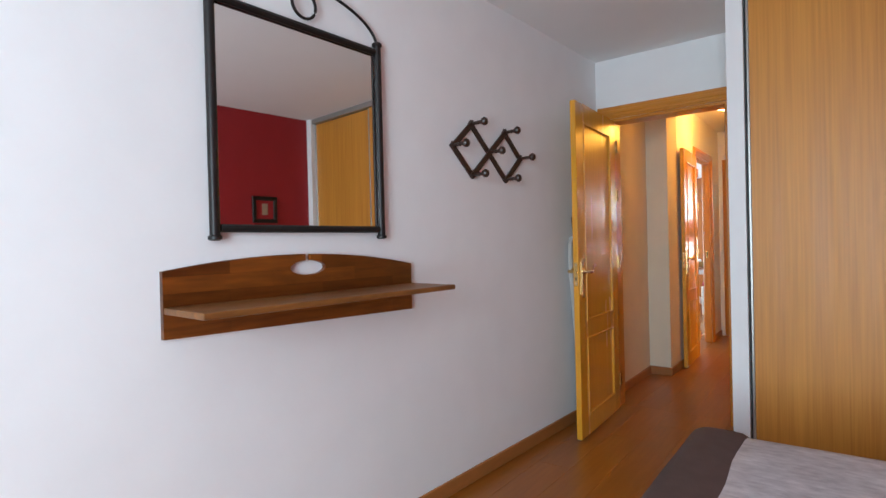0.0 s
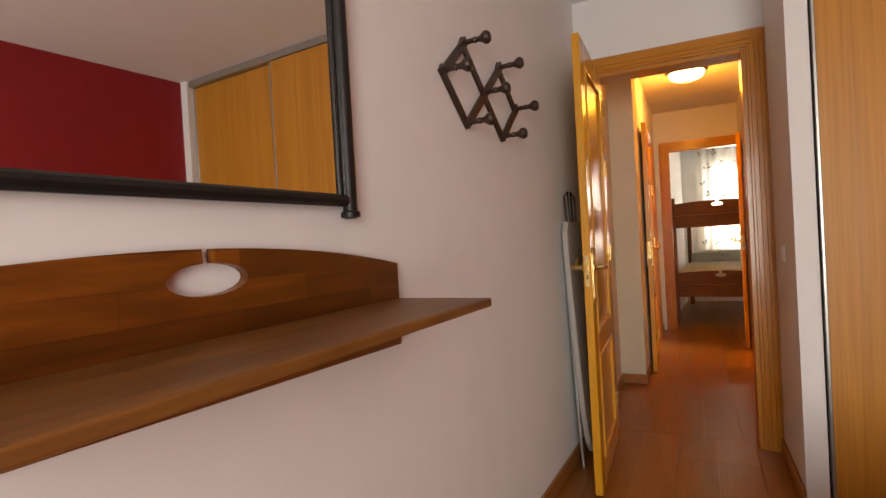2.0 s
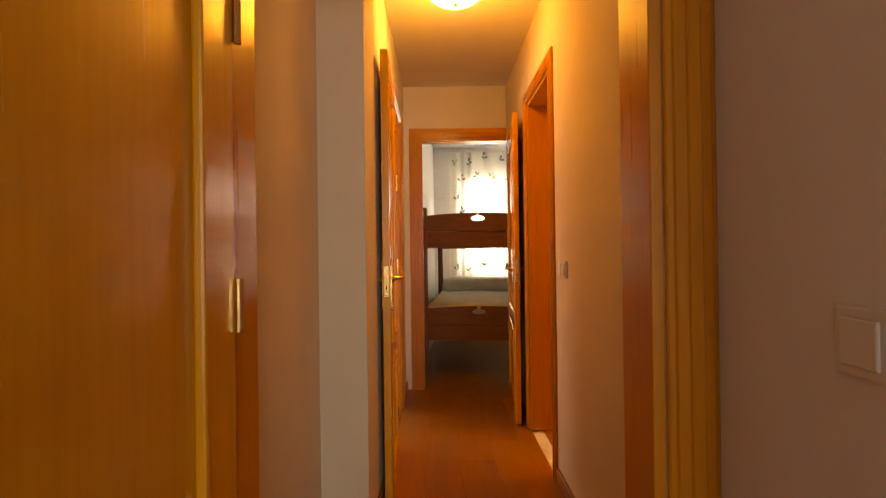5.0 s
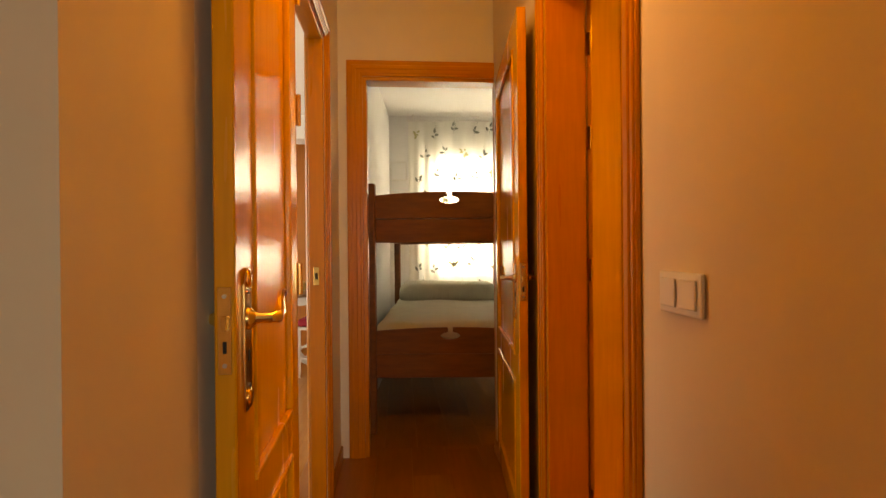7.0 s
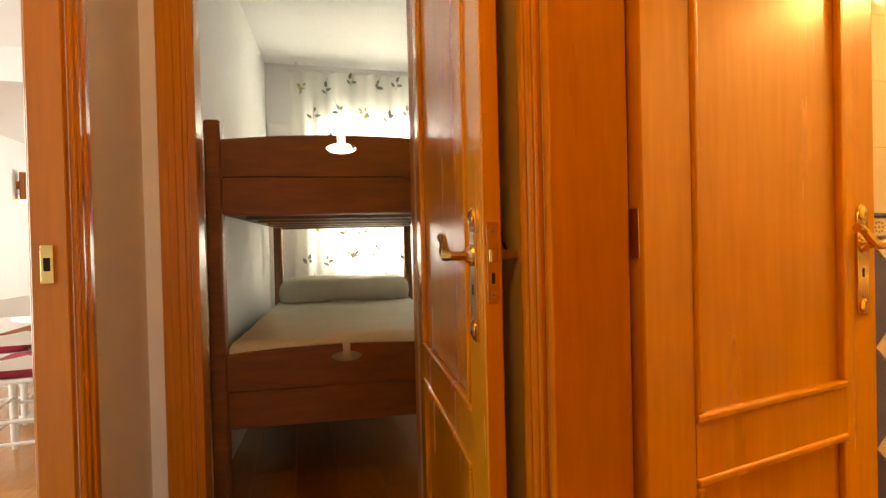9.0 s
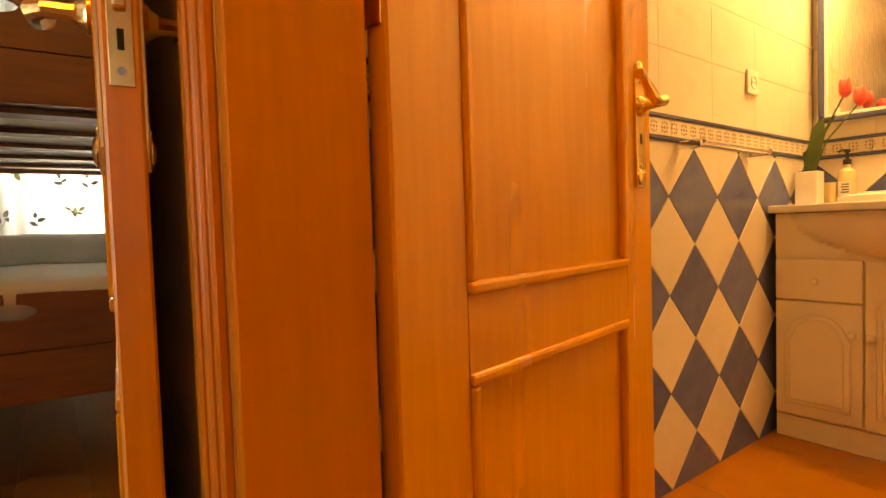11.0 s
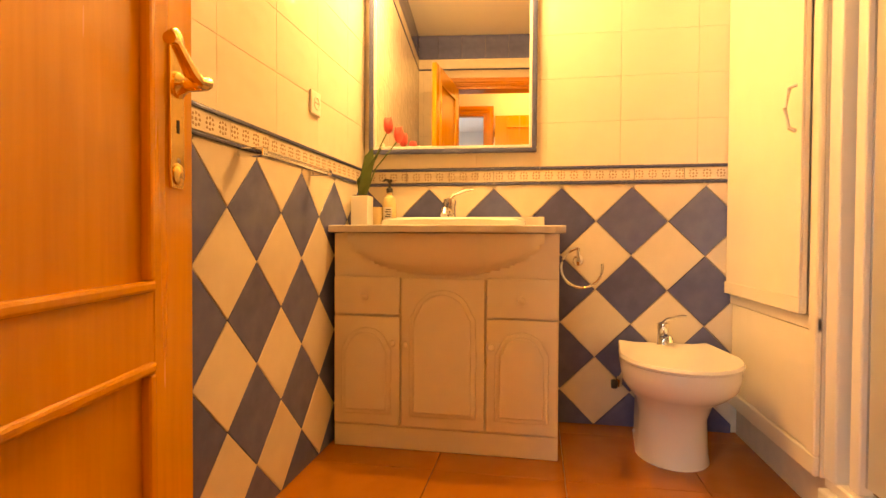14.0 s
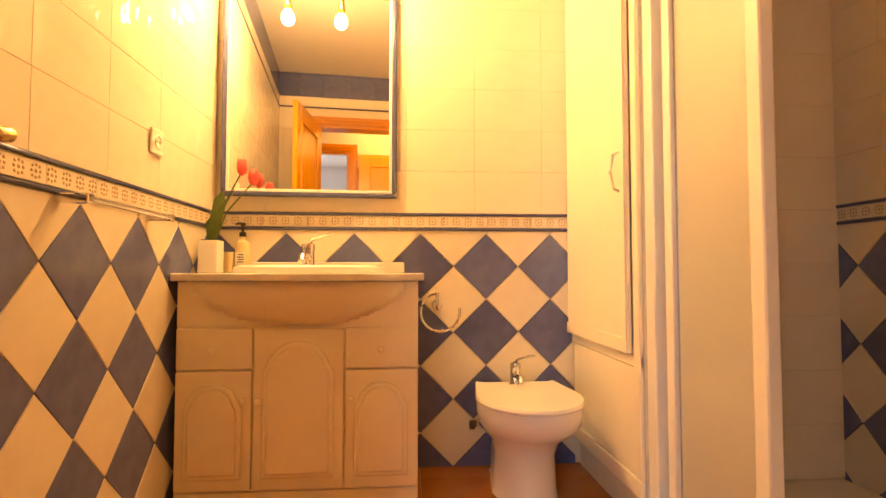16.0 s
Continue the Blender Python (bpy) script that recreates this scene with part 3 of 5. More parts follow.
SPREAD = mat("silver_leaf_spread", (0.62, 0.60, 0.62), 0.55, 0.1, 22, 0.4, 60, stretch=(1, 2.2, 1), second=(0.33, 0.31, 0.34))
part("bedspread", soft_block(-0.935, -0.72, 0.12, 0.95, 0.72, 0.485, 0.09, seed=2), SPREAD, bed, "silver-grey spread with a leaf pattern", smooth=True)
part("throw", soft_block(-0.965, -0.735, 0.06, -0.725, 0.735, 0.497, 0.09, 0.004, 8, seed=5), BROWNCLOTH, bed, "brown woven throw", smooth=True)

# ---- windows ----


def window(name, m, w, h, depth, label, sashes=2):
    """x across, z up from the sill; y outwards."""
    t = tagged(thing(name, m, label, "window"), kind="structure")
    k = 0.05
    for r in ((0, 0, 0, w, depth, k), (0, 0, h - k, w, depth, h), (0, 0, k, k, depth, h - k), (w - k, 0, k, w, depth, h - k)):
        part("window_frame", boxes(r, bev=0.004), WHITEPAINT, t)
    for i in range(1, sashes):
        x = w * i / sashes
        part("mullion", boxes((x - 0.03, 0.004, k, x + 0.03, depth - 0.004, h - k), bev=0.004), WHITEPAINT, t)
    return t


window("window_1", pose(-0.95, -2.45, 0.35), 1.5, 1.9, 0.06, "white framed bedroom window", 2)
window("window_2", pose(-0.86, 9.74, 0.92), 1.16, 1.17, 0.05, "white framed bunk room window", 1)
# Made-up window round the north fill, hidden behind the kitchen partition.
window("window_4", pose(-3.3, 14.46, 0.5), 1.6, 1.8, 0.04, "assumed white framed living room window", 2)
window("window_3", pose(-4.75, 6.6, 0.3, 0, 0, 90), 2.8, 2.0, 0.04, "assumed white framed living room window", 3)

# ---- passage ceiling lamp ----
cl = thing("ceiling_lamp", pose(-1.165, 5.25, H), "round ceiling lamp with a frosted glass bowl in a brown ring", "ceiling lamp")
part("ring", lathe([(0.10, -0.001), (0.165, -0.004), (0.172, -0.022), (0.160, -0.034), (0.146, -0.036), (0.146, -0.03)], 40), DARKWOOD, cl, "brown lacquered ring", smooth=True)
part("bowl", lathe([(0.146, -0.034), (0.138, -0.062), (0.112, -0.084), (0.07, -0.098), (0.02, -0.104), (0.002, -0.104)], 40), glow("lit_frosted_glass", (1.0, 0.82, 0.52), 5.0), cl, "lit frosted glass bowl", smooth=True)
cl.children[1].visible_shadow = False
part("nut", lathe([(0.008, -0.102), (0.011, -0.108), (0.008, -0.118), (0.002, -0.121)], 12), BRASS, cl, smooth=True)

# ---- bunk bed ----
bk = thing("bunk_bed", pose(-1.40, 7.36, 0, 0, 0, -4.6), "dark pine bunk bed with beige bedspread on the lower bunk", "bunk bed")
BW, BL = 0.99, 1.98


def bunk_board(z0, z1, y0, y1, arch, notch):
    cx = BW / 2
    top = lambda x: z1 + arch * (1 - ((x - cx) / cx) ** 2)
    xs0, xs1 = 0.03, BW - 0.03
    o = [(xs0, z0), (xs1, z0), (xs1, top(xs1))]
    for i in range(1, 11):
        x = xs1 - (xs1 - cx - 0.02) * i / 11
        o.append((x, top(x)))
    if notch:
        cz, rx, rz = top(cx) - 0.052, 0.062, 0.024
        o.append((cx + 0.016, top(cx)))
        for k in range(17):
            a = radians(76) - radians(332) * k / 16
            o.append((cx + rx * math.cos(a), cz + rz * math.sin(a)))
        o.append((cx - 0.016, top(cx)))
    for i in range(10, 0, -1):
        x = xs0 + (cx - 0.02 - xs0) * i / 11
        o.append((x, top(x)))
    o.append((xs0, top(xs0)))
    return prism(o, y0, y1)


for x in (0.0, BW):
    for y in (0.0, BL):
        p = part("post", boxes((x - 0.03, y - 0.035, 0, x + 0.03, y + 0.035, 1.572), bev=0.01, seg=2), BUNKWOOD, bk)
for y in (-0.012, BL - 0.012):
    part("end_board", bunk_board(1.352, 1.495, y, y + 0.024, 0.025, True), BUNKWOOD, bk, "arched end board with a hand hole")
    part("end_board", boxes((0.03, y, 1.20, BW - 0.03, y + 0.024, 1.349), bev=0.003), BUNKWOOD, bk)
    part("end_board", bunk_board(0.50, 0.642, y, y + 0.024, 0.022, True), BUNKWOOD, bk, "arched end board with a hand hole")
    part("end_board", boxes((0.03, y, 0.35, BW - 0.03, y + 0.024, 0.497), bev=0.003), BUNKWOOD, bk)
for x in (0.0, BW):
    for z in (0.38, 1.21):
        part("side_rail", boxes((x - 0.012, 0.036, z, x + 0.012, BL - 0.036, z + 0.13), bev=0.003), BUNKWOOD, bk)
for z in (0.385, 1.21):
    for i in range(5):
        y = 0.20 + i * 0.38
        part("slat", boxes((0.014, y, z, BW - 0.014, y + 0.09, z + 0.018)), BUNKWOOD, bk)
for i, z in enumerate((0.405, 1.235)):
    mt = thing("mattress", bk.matrix_world @ pose(0, 0, z), "white single mattress on the slats of the bunk bed", "mattress")
    part("body", soft_block(0.02, 0.03, 0.0, BW - 0.02, BL - 0.03, 0.16, 0.04, 0.003), SHEET, mt, smooth=True)
cov = thing("bedspread", bk.matrix_world @ pose(0, 0, 0.56), "beige quilted bedspread laid over the lower bunk", "bedspread")
part("cloth", soft_block(0.018, 0.035, 0.0, BW - 0.018, BL - 0.04, 0.13, 0.06, 0.012, 16, 3), LINEN, cov, smooth=True)
bol = thing("pillow", bk.matrix_world @ pose(0, 0, 0.655), "beige covered bolster pillow at the head of the lower bunk", "pillow")
part("cover", soft_block(0.05, BL - 0.52, 0.0, BW - 0.05, BL - 0.05, 0.185, 0.085, 0.012, 12, 8), LINEN, bol, smooth=True)

# ---- curtain ----
CURT = bpy.data.materials.new("sheer_white_curtain")
CURT.use_nodes = True
_t = CURT.node_tree
_p = _t.nodes["Principled BSDF"]
_p.inputs["Base Color"].default_value = (0.86, 0.85, 0.80, 1)
_p.inputs["Roughness"].default_value = 0.9
_tr = _t.nodes.new("ShaderNodeBsdfTranslucent")
_tr.inputs[0].default_value = (0.85, 0.84, 0.78, 1)
_mx = _t.nodes.new("ShaderNodeMixShader")
_mx.inputs[0].default_value = 0.55
_t.links.new(_p.outputs[0], _mx.inputs[1])
_t.links.new(_tr.outputs[0], _mx.inputs[2])
_wv = _t.nodes.new("ShaderNodeTexNoise")
_wv.inputs["Scale"].default_value = 240
_bp = _t.nodes.new("ShaderNodeBump")
_bp.inputs["Strength"].default_value = 0.2
_t.links.new(_wv.outputs[0], _bp.inputs["Height"])
_t.links.new(_bp.outputs[0], _p.inputs["Normal"])
_t.links.new(_mx.outputs[0], _t.nodes["Material Output"].inputs[0])
PRINT_DARK = mat("grey_green_print", (0.26, 0.28, 0.24), 0.9, 0.2, 30)
PRINT_OLIVE = mat("olive_print", (0.52, 0.50, 0.27), 0.9, 0.2, 30)
cu = thing("curtain", pose(-1.12, 9.58, 0), "sheer white curtain printed with grey leaves and olive flowers", "curtain")
CW = 1.55


def fold(x):
    return 0.022 * math.sin(x * 26) + 0.010 * math.sin(x * 61 + 1.3) + 0.008 * math.sin(x * 11)


bm = bmesh.new()
cols = [[bm.verts.new((CW * i / 150, fold(CW * i / 150) * (0.55 + 0.45 * (1 - j / 12)), 0.2 + 2.3 * j / 12)) for j in range(13)] for i in range(151)]
for a, b in zip(cols, cols[1:]):
    for j in range(12):
        bm.faces.new((a[j], b[j], b[j + 1], a[j + 1]))
part("cloth", bm, CURT, cu, smooth=True)
rnd = random.Random(4)
leaf_bm = bmesh.new()
leaf_pts = [(0, 0), (0.016, 0.022), (0.014, 0.045), (0, 0.068), (-0.014, 0.045), (-0.016, 0.022)]
leaf_bm.faces.new([leaf_bm.verts.new((x, 0, z)) for x, z in leaf_pts])
leaf_me = mesh_of("printed_leaf", leaf_bm, PRINT_DARK)
olive_me = leaf_me.copy()
olive_me.materials.clear()
olive_me.materials.append(PRINT_OLIVE)


def printed(me, x, z, turn, size):
    y = min(fold(x + d) for d in (-0.02, 0, 0.02)) * (0.55 + 0.45 * (1 - (z - 0.2) / 2.3)) - 0.006
    ob = new("printed_leaf", me)
    ob.parent = cu
    ob.matrix_local = pose(x, y, z, 0, turn, 0) @ Matrix.Diagonal((size, 1, size, 1))


stem_bm = bmesh.new()
stem_bm.faces.new([stem_bm.verts.new((x, 0, z)) for x, z in ((-0.0016, 0), (0.0016, 0), (0.001, 0.15), (-0.001, 0.15))])
stem_me = mesh_of("printed_leaf", stem_bm, PRINT_DARK)
for row in range(9):
    for col in range(8):
        bx = 0.09 + col * 0.195 + (0.09 if row % 2 else 0) + rnd.uniform(-0.03, 0.03)
        bz = 2.40 - row * 0.235 + rnd.uniform(-0.04, 0.04)
        if bx > CW - 0.08:
            continue
        if (row * 3 + col) % 5 == 0:
            for k in range(7):
                printed(olive_me, bx + rnd.uniform(-0.02, 0.02), bz + rnd.uniform(-0.02, 0.02), k * 51 + rnd.uniform(-8, 8), rnd.uniform(0.5, 0.9))
            continue
        tilt = rnd.choice((-1, 1)) * rnd.uniform(5, 35)
        printed(stem_me, bx, bz - 0.06, tilt * 0.6, 1.0)
        for k, turn in enumerate((tilt, tilt + 62, tilt - 58)):
            printed(leaf_me, bx + rnd.uniform(-0.012, 0.012), bz - 0.02 * k + rnd.uniform(-0.01, 0.01), turn + rnd.uniform(-10, 10), rnd.uniform(0.62, 0.95))
for x in (0.05, CW - 0.05):
    part("rod_bracket", boxes((x - 0.008, -0.008, 2.512, x + 0.008, 0.008, H), bev=0.002), WHITEPAINT, cu)
part("rod", tube([(-0.02, 0.0, 2.505), (CW + 0.02, 0.0, 2.505)], 0.010, 10), WHITEPAINT, cu, smooth=True)
jb = thing("junction_box", pose(-1.31, 9.645, 1.88), "white flush cover box on the bunk room wall", "cover box")
part("cover", boxes((0.0, -0.012, 0.0, 0.17, 0.013, 0.20), bev=0.004), WHITEPAINT, jb)
part("rim", boxes((0.012, -0.015, 0.012, 0.158, -0.0125, 0.188), bev=0.001), PLASTER, jb)

# ---- living room ----


def chair():
    t = thing("dining_chair", pose(0, 0, 0), "white painted ladder-back dining chair with a crimson seat cushion", "chair", "chairs round the table")
    for x in (-0.19, 0.19):
        part("back_post", lathe([(0.014, 0), (0.019, 0.06), (0.021, 0.4), (0.018, 0.6), (0.017, 0.86), (0.012, 0.875), (0.019, 0.895), (0.012, 0.92)], 12, m=pose(x, -0.19, 0)), WHITEPAINT, t, smooth=True)
        part("front_leg", lathe([(0.013, 0), (0.019, 0.05), (0.021, 0.44)], 12, m=pose(x * 1.05, 0.19, 0)), WHITEPAINT, t, smooth=True)
    for z in (0.50, 0.62, 0.76):
        h = 0.045 if z < 0.7 else 0.08
        part("back_slat", prism([(-0.19, z), (0.19, z), (0.19, z + h), (0.08, z + h + 0.008), (0, z + h + 0.022), (-0.08, z + h + 0.008), (-0.19, z + h)], -0.197, -0.182, bev=0.002), WHITEPAINT, t)
    for z in (0.14, 0.25):
        for s in (-1, 1):
            part("stretcher", tube([(-0.19, s * 0.19, z), (0.19, s * 0.19, z)], 0.009, 8), WHITEPAINT, t, smooth=True)
            part("stretcher", tube([(s * 0.19, -0.19, z + 0.03), (s * 0.195, 0.19, z + 0.03)], 0.009, 8), WHITEPAINT, t, smooth=True)
    part("seat", boxes((-0.21, -0.2, 0.43, 0.21, 0.215, 0.455), bev=0.008, seg=2), WHITEPAINT, t)
    cu2 = soft_block(-0.20, -0.18, 0.456, 0.20, 0.20, 0.53, 0.034, 0.006, 8, 4)
    part("cushion", cu2, REDCLOTH, t, "crimson seat cushion", smooth=True)
    return t


ch = chair()
ch.matrix_world = pose(-2.40, 8.33, 0, 0, 0, 4)
copy_thing(ch, pose(-2.98, 9.12, 0, 0, 0, -80))
copy_thing(ch, pose(-1.93, 9.05, 0, 0, 0, 84))
tb = thing("dining_table", pose(-2.40, 9.10, 0), "round white dining table on a pedestal with curved feet", "table")
part("tabletop", lathe([(0.48, 0.735), (0.52, 0.745), (0.52, 0.765), (0.50, 0.772), (0.002, 0.772)], 48), SHELFTOP, tb, "pale wooden tabletop", smooth=True)
part("apron", lathe([(0.44, 0.66), (0.44, 0.735), (0.40, 0.735)], 40), WHITEPAINT, tb, smooth=True)
part("pedestal", lathe([(0.09, 0.16), (0.10, 0.2), (0.06, 0.28), (0.075, 0.42), (0.05, 0.55), (0.09, 0.66)], 20), WHITEPAINT, tb, smooth=True)
for a in (20, 110, 200, 290):
    m = pose(0, 0, 0, 0, 0, a)
    part("foot", tube([m @ Vector(v) for v in ((0.03, 0, 0.30), (0.14, 0, 0.24), (0.26, 0, 0.10), (0.38, 0, 0.035), (0.44, 0, 0.028))], [0.035, 0.04, 0.034, 0.03, 0.026], 10), WHITEPAINT, tb, smooth=True)
bs = thing("bread_basket", pose(-2.22, 9.0, 0.773), "oval wicker bread basket lined with a white cloth", "basket")
STRAW = mat("woven_straw", (0.46, 0.28, 0.08), 0.7, 0.25, 40, 0.6, 90, stretch=(1, 1, 3))
bm = lathe([(0.09, 0.0), (0.13, 0.03), (0.145, 0.075), (0.15, 0.085), (0.138, 0.08), (0.12, 0.03), (0.08, 0.012)], 24)
bm.transform(Matrix.Diagonal((1.2, 0.8, 1, 1)))
part("body", bm, STRAW, bs, smooth=True)
part("napkin", soft_block(-0.13, -0.05, 0.05, 0.03, 0.09, 0.125, 0.03, 0.03, 6, 6), SHEET, bs, "white linen napkin", smooth=True)
pn = thing("kitchen_partition", pose(-3.27, 10.30, 0), "orange-brown wooden partition with a serving hatch", "partition")
REDOAK = mat("red_brown_veneer", (0.46, 0.155, 0.028), 0.4, 0.1, 12, 0.04, 80, stretch=(6, 6, 0.5), second=(0.36, 0.11, 0.02))
part("panel", boxes((0.0, 0.0, 0.0, 0.98, 0.06, 2.56), bev=0.003), REDOAK, pn)
part("header", boxes((0.98, 0.0, 1.85, 1.96, 0.06, 2.56), bev=0.003), REDOAK, pn)
part("counter", boxes((0.981, -0.06, 0.90, 1.96, 0.30, 0.94), bev=0.006), WHITEPAINT, pn, "white hatch counter")
part("apron_panel", boxes((0.981, 0.0, 0.0, 1.96, 0.06, 0.90)), REDCLOTH, pn, "dull red panel")
for x in (1.02, 1.42, 1.80):
    part("hatch_post", boxes((x, 0.005, 0.94, x + 0.05, 0.055, 1.85), bev=0.003), WHITEPAINT, pn)
part("hatch_door", boxes((1.47, 0.01, 0.945, 1.80, 0.035, 1.845), bev=0.003), BUNKWOOD, pn, "dark brown hatch door")
sc = thing("wall_lamp", pose(-4.70, 13.4, 1.78, 0, 0, 90), "copper cylinder wall lamp shining downwards", "wall lamp")
part("shade", lathe([(0.055, 0.0), (0.058, 0.0), (0.058, 0.36), (0.05, 0.365)], 20, m=pose(0, -0.09, 0)), REDOAK, sc, smooth=True)
part("bracket", boxes((-0.03, -0.035, 0.14, 0.03, -0.001, 0.24), bev=0.004), REDOAK, sc)
part("bulb", lathe([(0.01, -0.012), (0.03, -0.006), (0.03, 0.02), (0.01, 0.03)], 16, m=pose(0, -0.09, -0.03)), glow("lit_bulb", (1.0, 0.72, 0.4), 9.0), sc, "lit warm bulb", smooth=True)

# ---- vanity unit ----
VX, V0, V1 = 1.355, 5.378, 6.232
va = thing("vanity_unit", pose(VX, V1, 0, 0, 0, -90), "white lacquered vanity unit with arched doors and a bowed basin front", "vanity unit")
VW, VD = V1 - V0, BX - VX - 0.004


def arched_field(x0, z0, x1, z1, y0, y1, arch):
    """A raised field with an arched top."""
    cx, hw = (x0 + x1) / 2, (x1 - x0) / 2
    o = [(x0, z0), (x1, z0), (x1, z1 - arch)]
    for k in range(1, 16):
        a = math.pi * k / 16
        o.append((cx + hw * 0.86 * math.cos(a), z1 - arch + 0.012 + (arch - 0.012) * math.sin(a)))
    o.append((x0, z1 - arch))
    return prism(o, y0, y1, bev=0.0055)


def vanity_door(x0, x1, z0, z1, knob_x, arch):
    d = part("door", boxes((x0 + 0.0035, -0.018, z0 + 0.0035, x1 - 0.0035, -0.0005, z1 - 0.0035), bev=0.003, seg=2), CREAM, va)
    f = part("groove", arched_field(x0 + 0.035, z0 + 0.045, x1 - 0.035, z1 - 0.045, -0.0260, -0.0182, arch), CREAM, d)
    part("raised_field", arched_field(x0 + 0.052, z0 + 0.062, x1 - 0.052, z1 - 0.062, -0.0345, -0.0261, arch * 0.9), CREAM, d)
    part("knob", lathe([(0.006, 0), (0.005, 0.012), (0.010, 0.018), (0.013, 0.024), (0.010, 0.031), (0.003, 0.033)], 14, m=pose(knob_x, -0.018, z1 - 0.10, 90, 0, 0)), CREAM, d, smooth=True)
    return d


part("carcass", boxes((0.0, 0.0, 0.0, VW, VD, 0.825)), CREAM, va)
part("plinth", boxes((0.0, -0.006, 0.0, VW, -0.0005, 0.084), bev=0.002), CREAM, va)
c1, c2 = 0.268, 0.590
for x0, x1 in ((0.0, c1), (c2, VW)):
    d = part("drawer", boxes((x0 + 0.0035, -0.018, 0.516, x1 - 0.0035, -0.0005, 0.660), bev=0.003, seg=2), CREAM, va)
    part("knob", lathe([(0.006, 0), (0.005, 0.012), (0.010, 0.018), (0.013, 0.024), (0.010, 0.031), (0.003, 0.033)], 14, m=pose((x0 + x1) / 2, -0.018, 0.585, 90, 0, 0)), CREAM, d, smooth=True)
vanity_door(0.0, c1, 0.09, 0.512, c1 - 0.026, 0.085)
vanity_door(c2, VW, 0.09, 0.512, c2 + 0.026, 0.085)
dd = vanity_door(c1, c2, 0.09, 0.660, c1 + 0.024, 0.11)
for ch_ in dd.children:
    if ch_.name.startswith("knob"):
        ch_.location.z = -0.15
# the bowed apron under the basin
bm = bmesh.new()
n, rows_ = 48, 16
grid = []
for j in range(rows_ + 1):
    z = 0.670 + 0.155 * j / rows_
    row = []
    for i in range(n + 1):
        x = VW * i / n
        u = (x - VW / 2) / (VW * 0.43)
        q = u * u + (1 - j / rows_) ** 2
        depth = 0.078 * math.sqrt(1 - q) if q < 1 else 0.0
        row.append(bm.verts.new((x, -0.004 - depth, z)))
    grid.append(row)
for a, b in zip(grid, grid[1:]):
    for i in range(n):
        bm.faces.new((a[i], a[i + 1], b[i + 1], b[i]))
part("bowed_apron", bm, CREAM, va, smooth=True)
# marble top with a bowed front
wt = thing("washstand_top", pose(VX, V1 + 0.017, 0.828, 0, 0, -90), "veined white marble top with a bowed front and upstand", "worktop")
TW = VW + 0.038
o = [(0.0, VD), (0.0, -0.03)]
for i in range(1, 24):
    x = TW * i / 24
    u = (x - TW / 2) / (TW * 0.44)
    o.append((x, -0.03 - (0.09 * (1 - u * u) ** 0.8 if abs(u) < 1 else 0)))
o += [(TW, -0.03), (TW, VD)]
bm = prism([(x, y) for x, y in o], 0.0, 0.028, bev=0.005)
bm.transform(Matrix(((1, 0, 0, 0), (0, 0, 1, 0), (0, 1, 0, 0), (0, 0, 0, 1))))
part("slab", bm, MARBLE, wt)
part("upstand", boxes((0.05, VD - 0.02, 0.0285, TW - 0.07, VD - 0.001, 0.075), bev=0.003), MARBLE, wt)
ba = thing("basin", pose(VX + 0.155, (V0 + V1) / 2 - 0.01, 0.856), "oval white ceramic basin let into the marble top", "basin")
bm = lathe([(0.05, -0.02), (0.16, 0.004), (0.19, 0.012), (0.2, 0.026), (0.215, 0.03), (0.232, 0.022), (0.236, 0.001)], 40)
bm.transform(Matrix.Diagonal((0.80, 1.25, 1, 1)))
part("bowl", bm, CERAMIC, ba, smooth=True)


def mixer(name, m, label, s=1.0):
    t = thing(name, m, label, "tap")
    part("body", lathe([(0.026 * s, 0), (0.026 * s, 0.008 * s), (0.021 * s, 0.016 * s), (0.021 * s, 0.07 * s), (0.024 * s, 0.085 * s), (0.022 * s, 0.098 * s), (0.008 * s, 0.104 * s)], 20), CHROME, t, smooth=True)
    part("spout", tube([(-0.01 * s, 0, 0.045 * s), (-0.06 * s, 0, 0.055 * s), (-0.105 * s, 0, 0.052 * s), (-0.118 * s, 0, 0.035 * s)], [0.016 * s, 0.014 * s, 0.013 * s, 0.013 * s], 12), CHROME, t, smooth=True)
    part("lever", tube([(0, 0, 0.098 * s), (0.0, -0.012 * s, 0.112 * s), (-0.005 * s, -0.06 * s, 0.128 * s), (-0.008 * s, -0.085 * s, 0.130 * s)], [0.014 * s, 0.011 * s, 0.008 * s, 0.006 * s], 10, flat=0.6), CHROME, t, smooth=True)
    return t


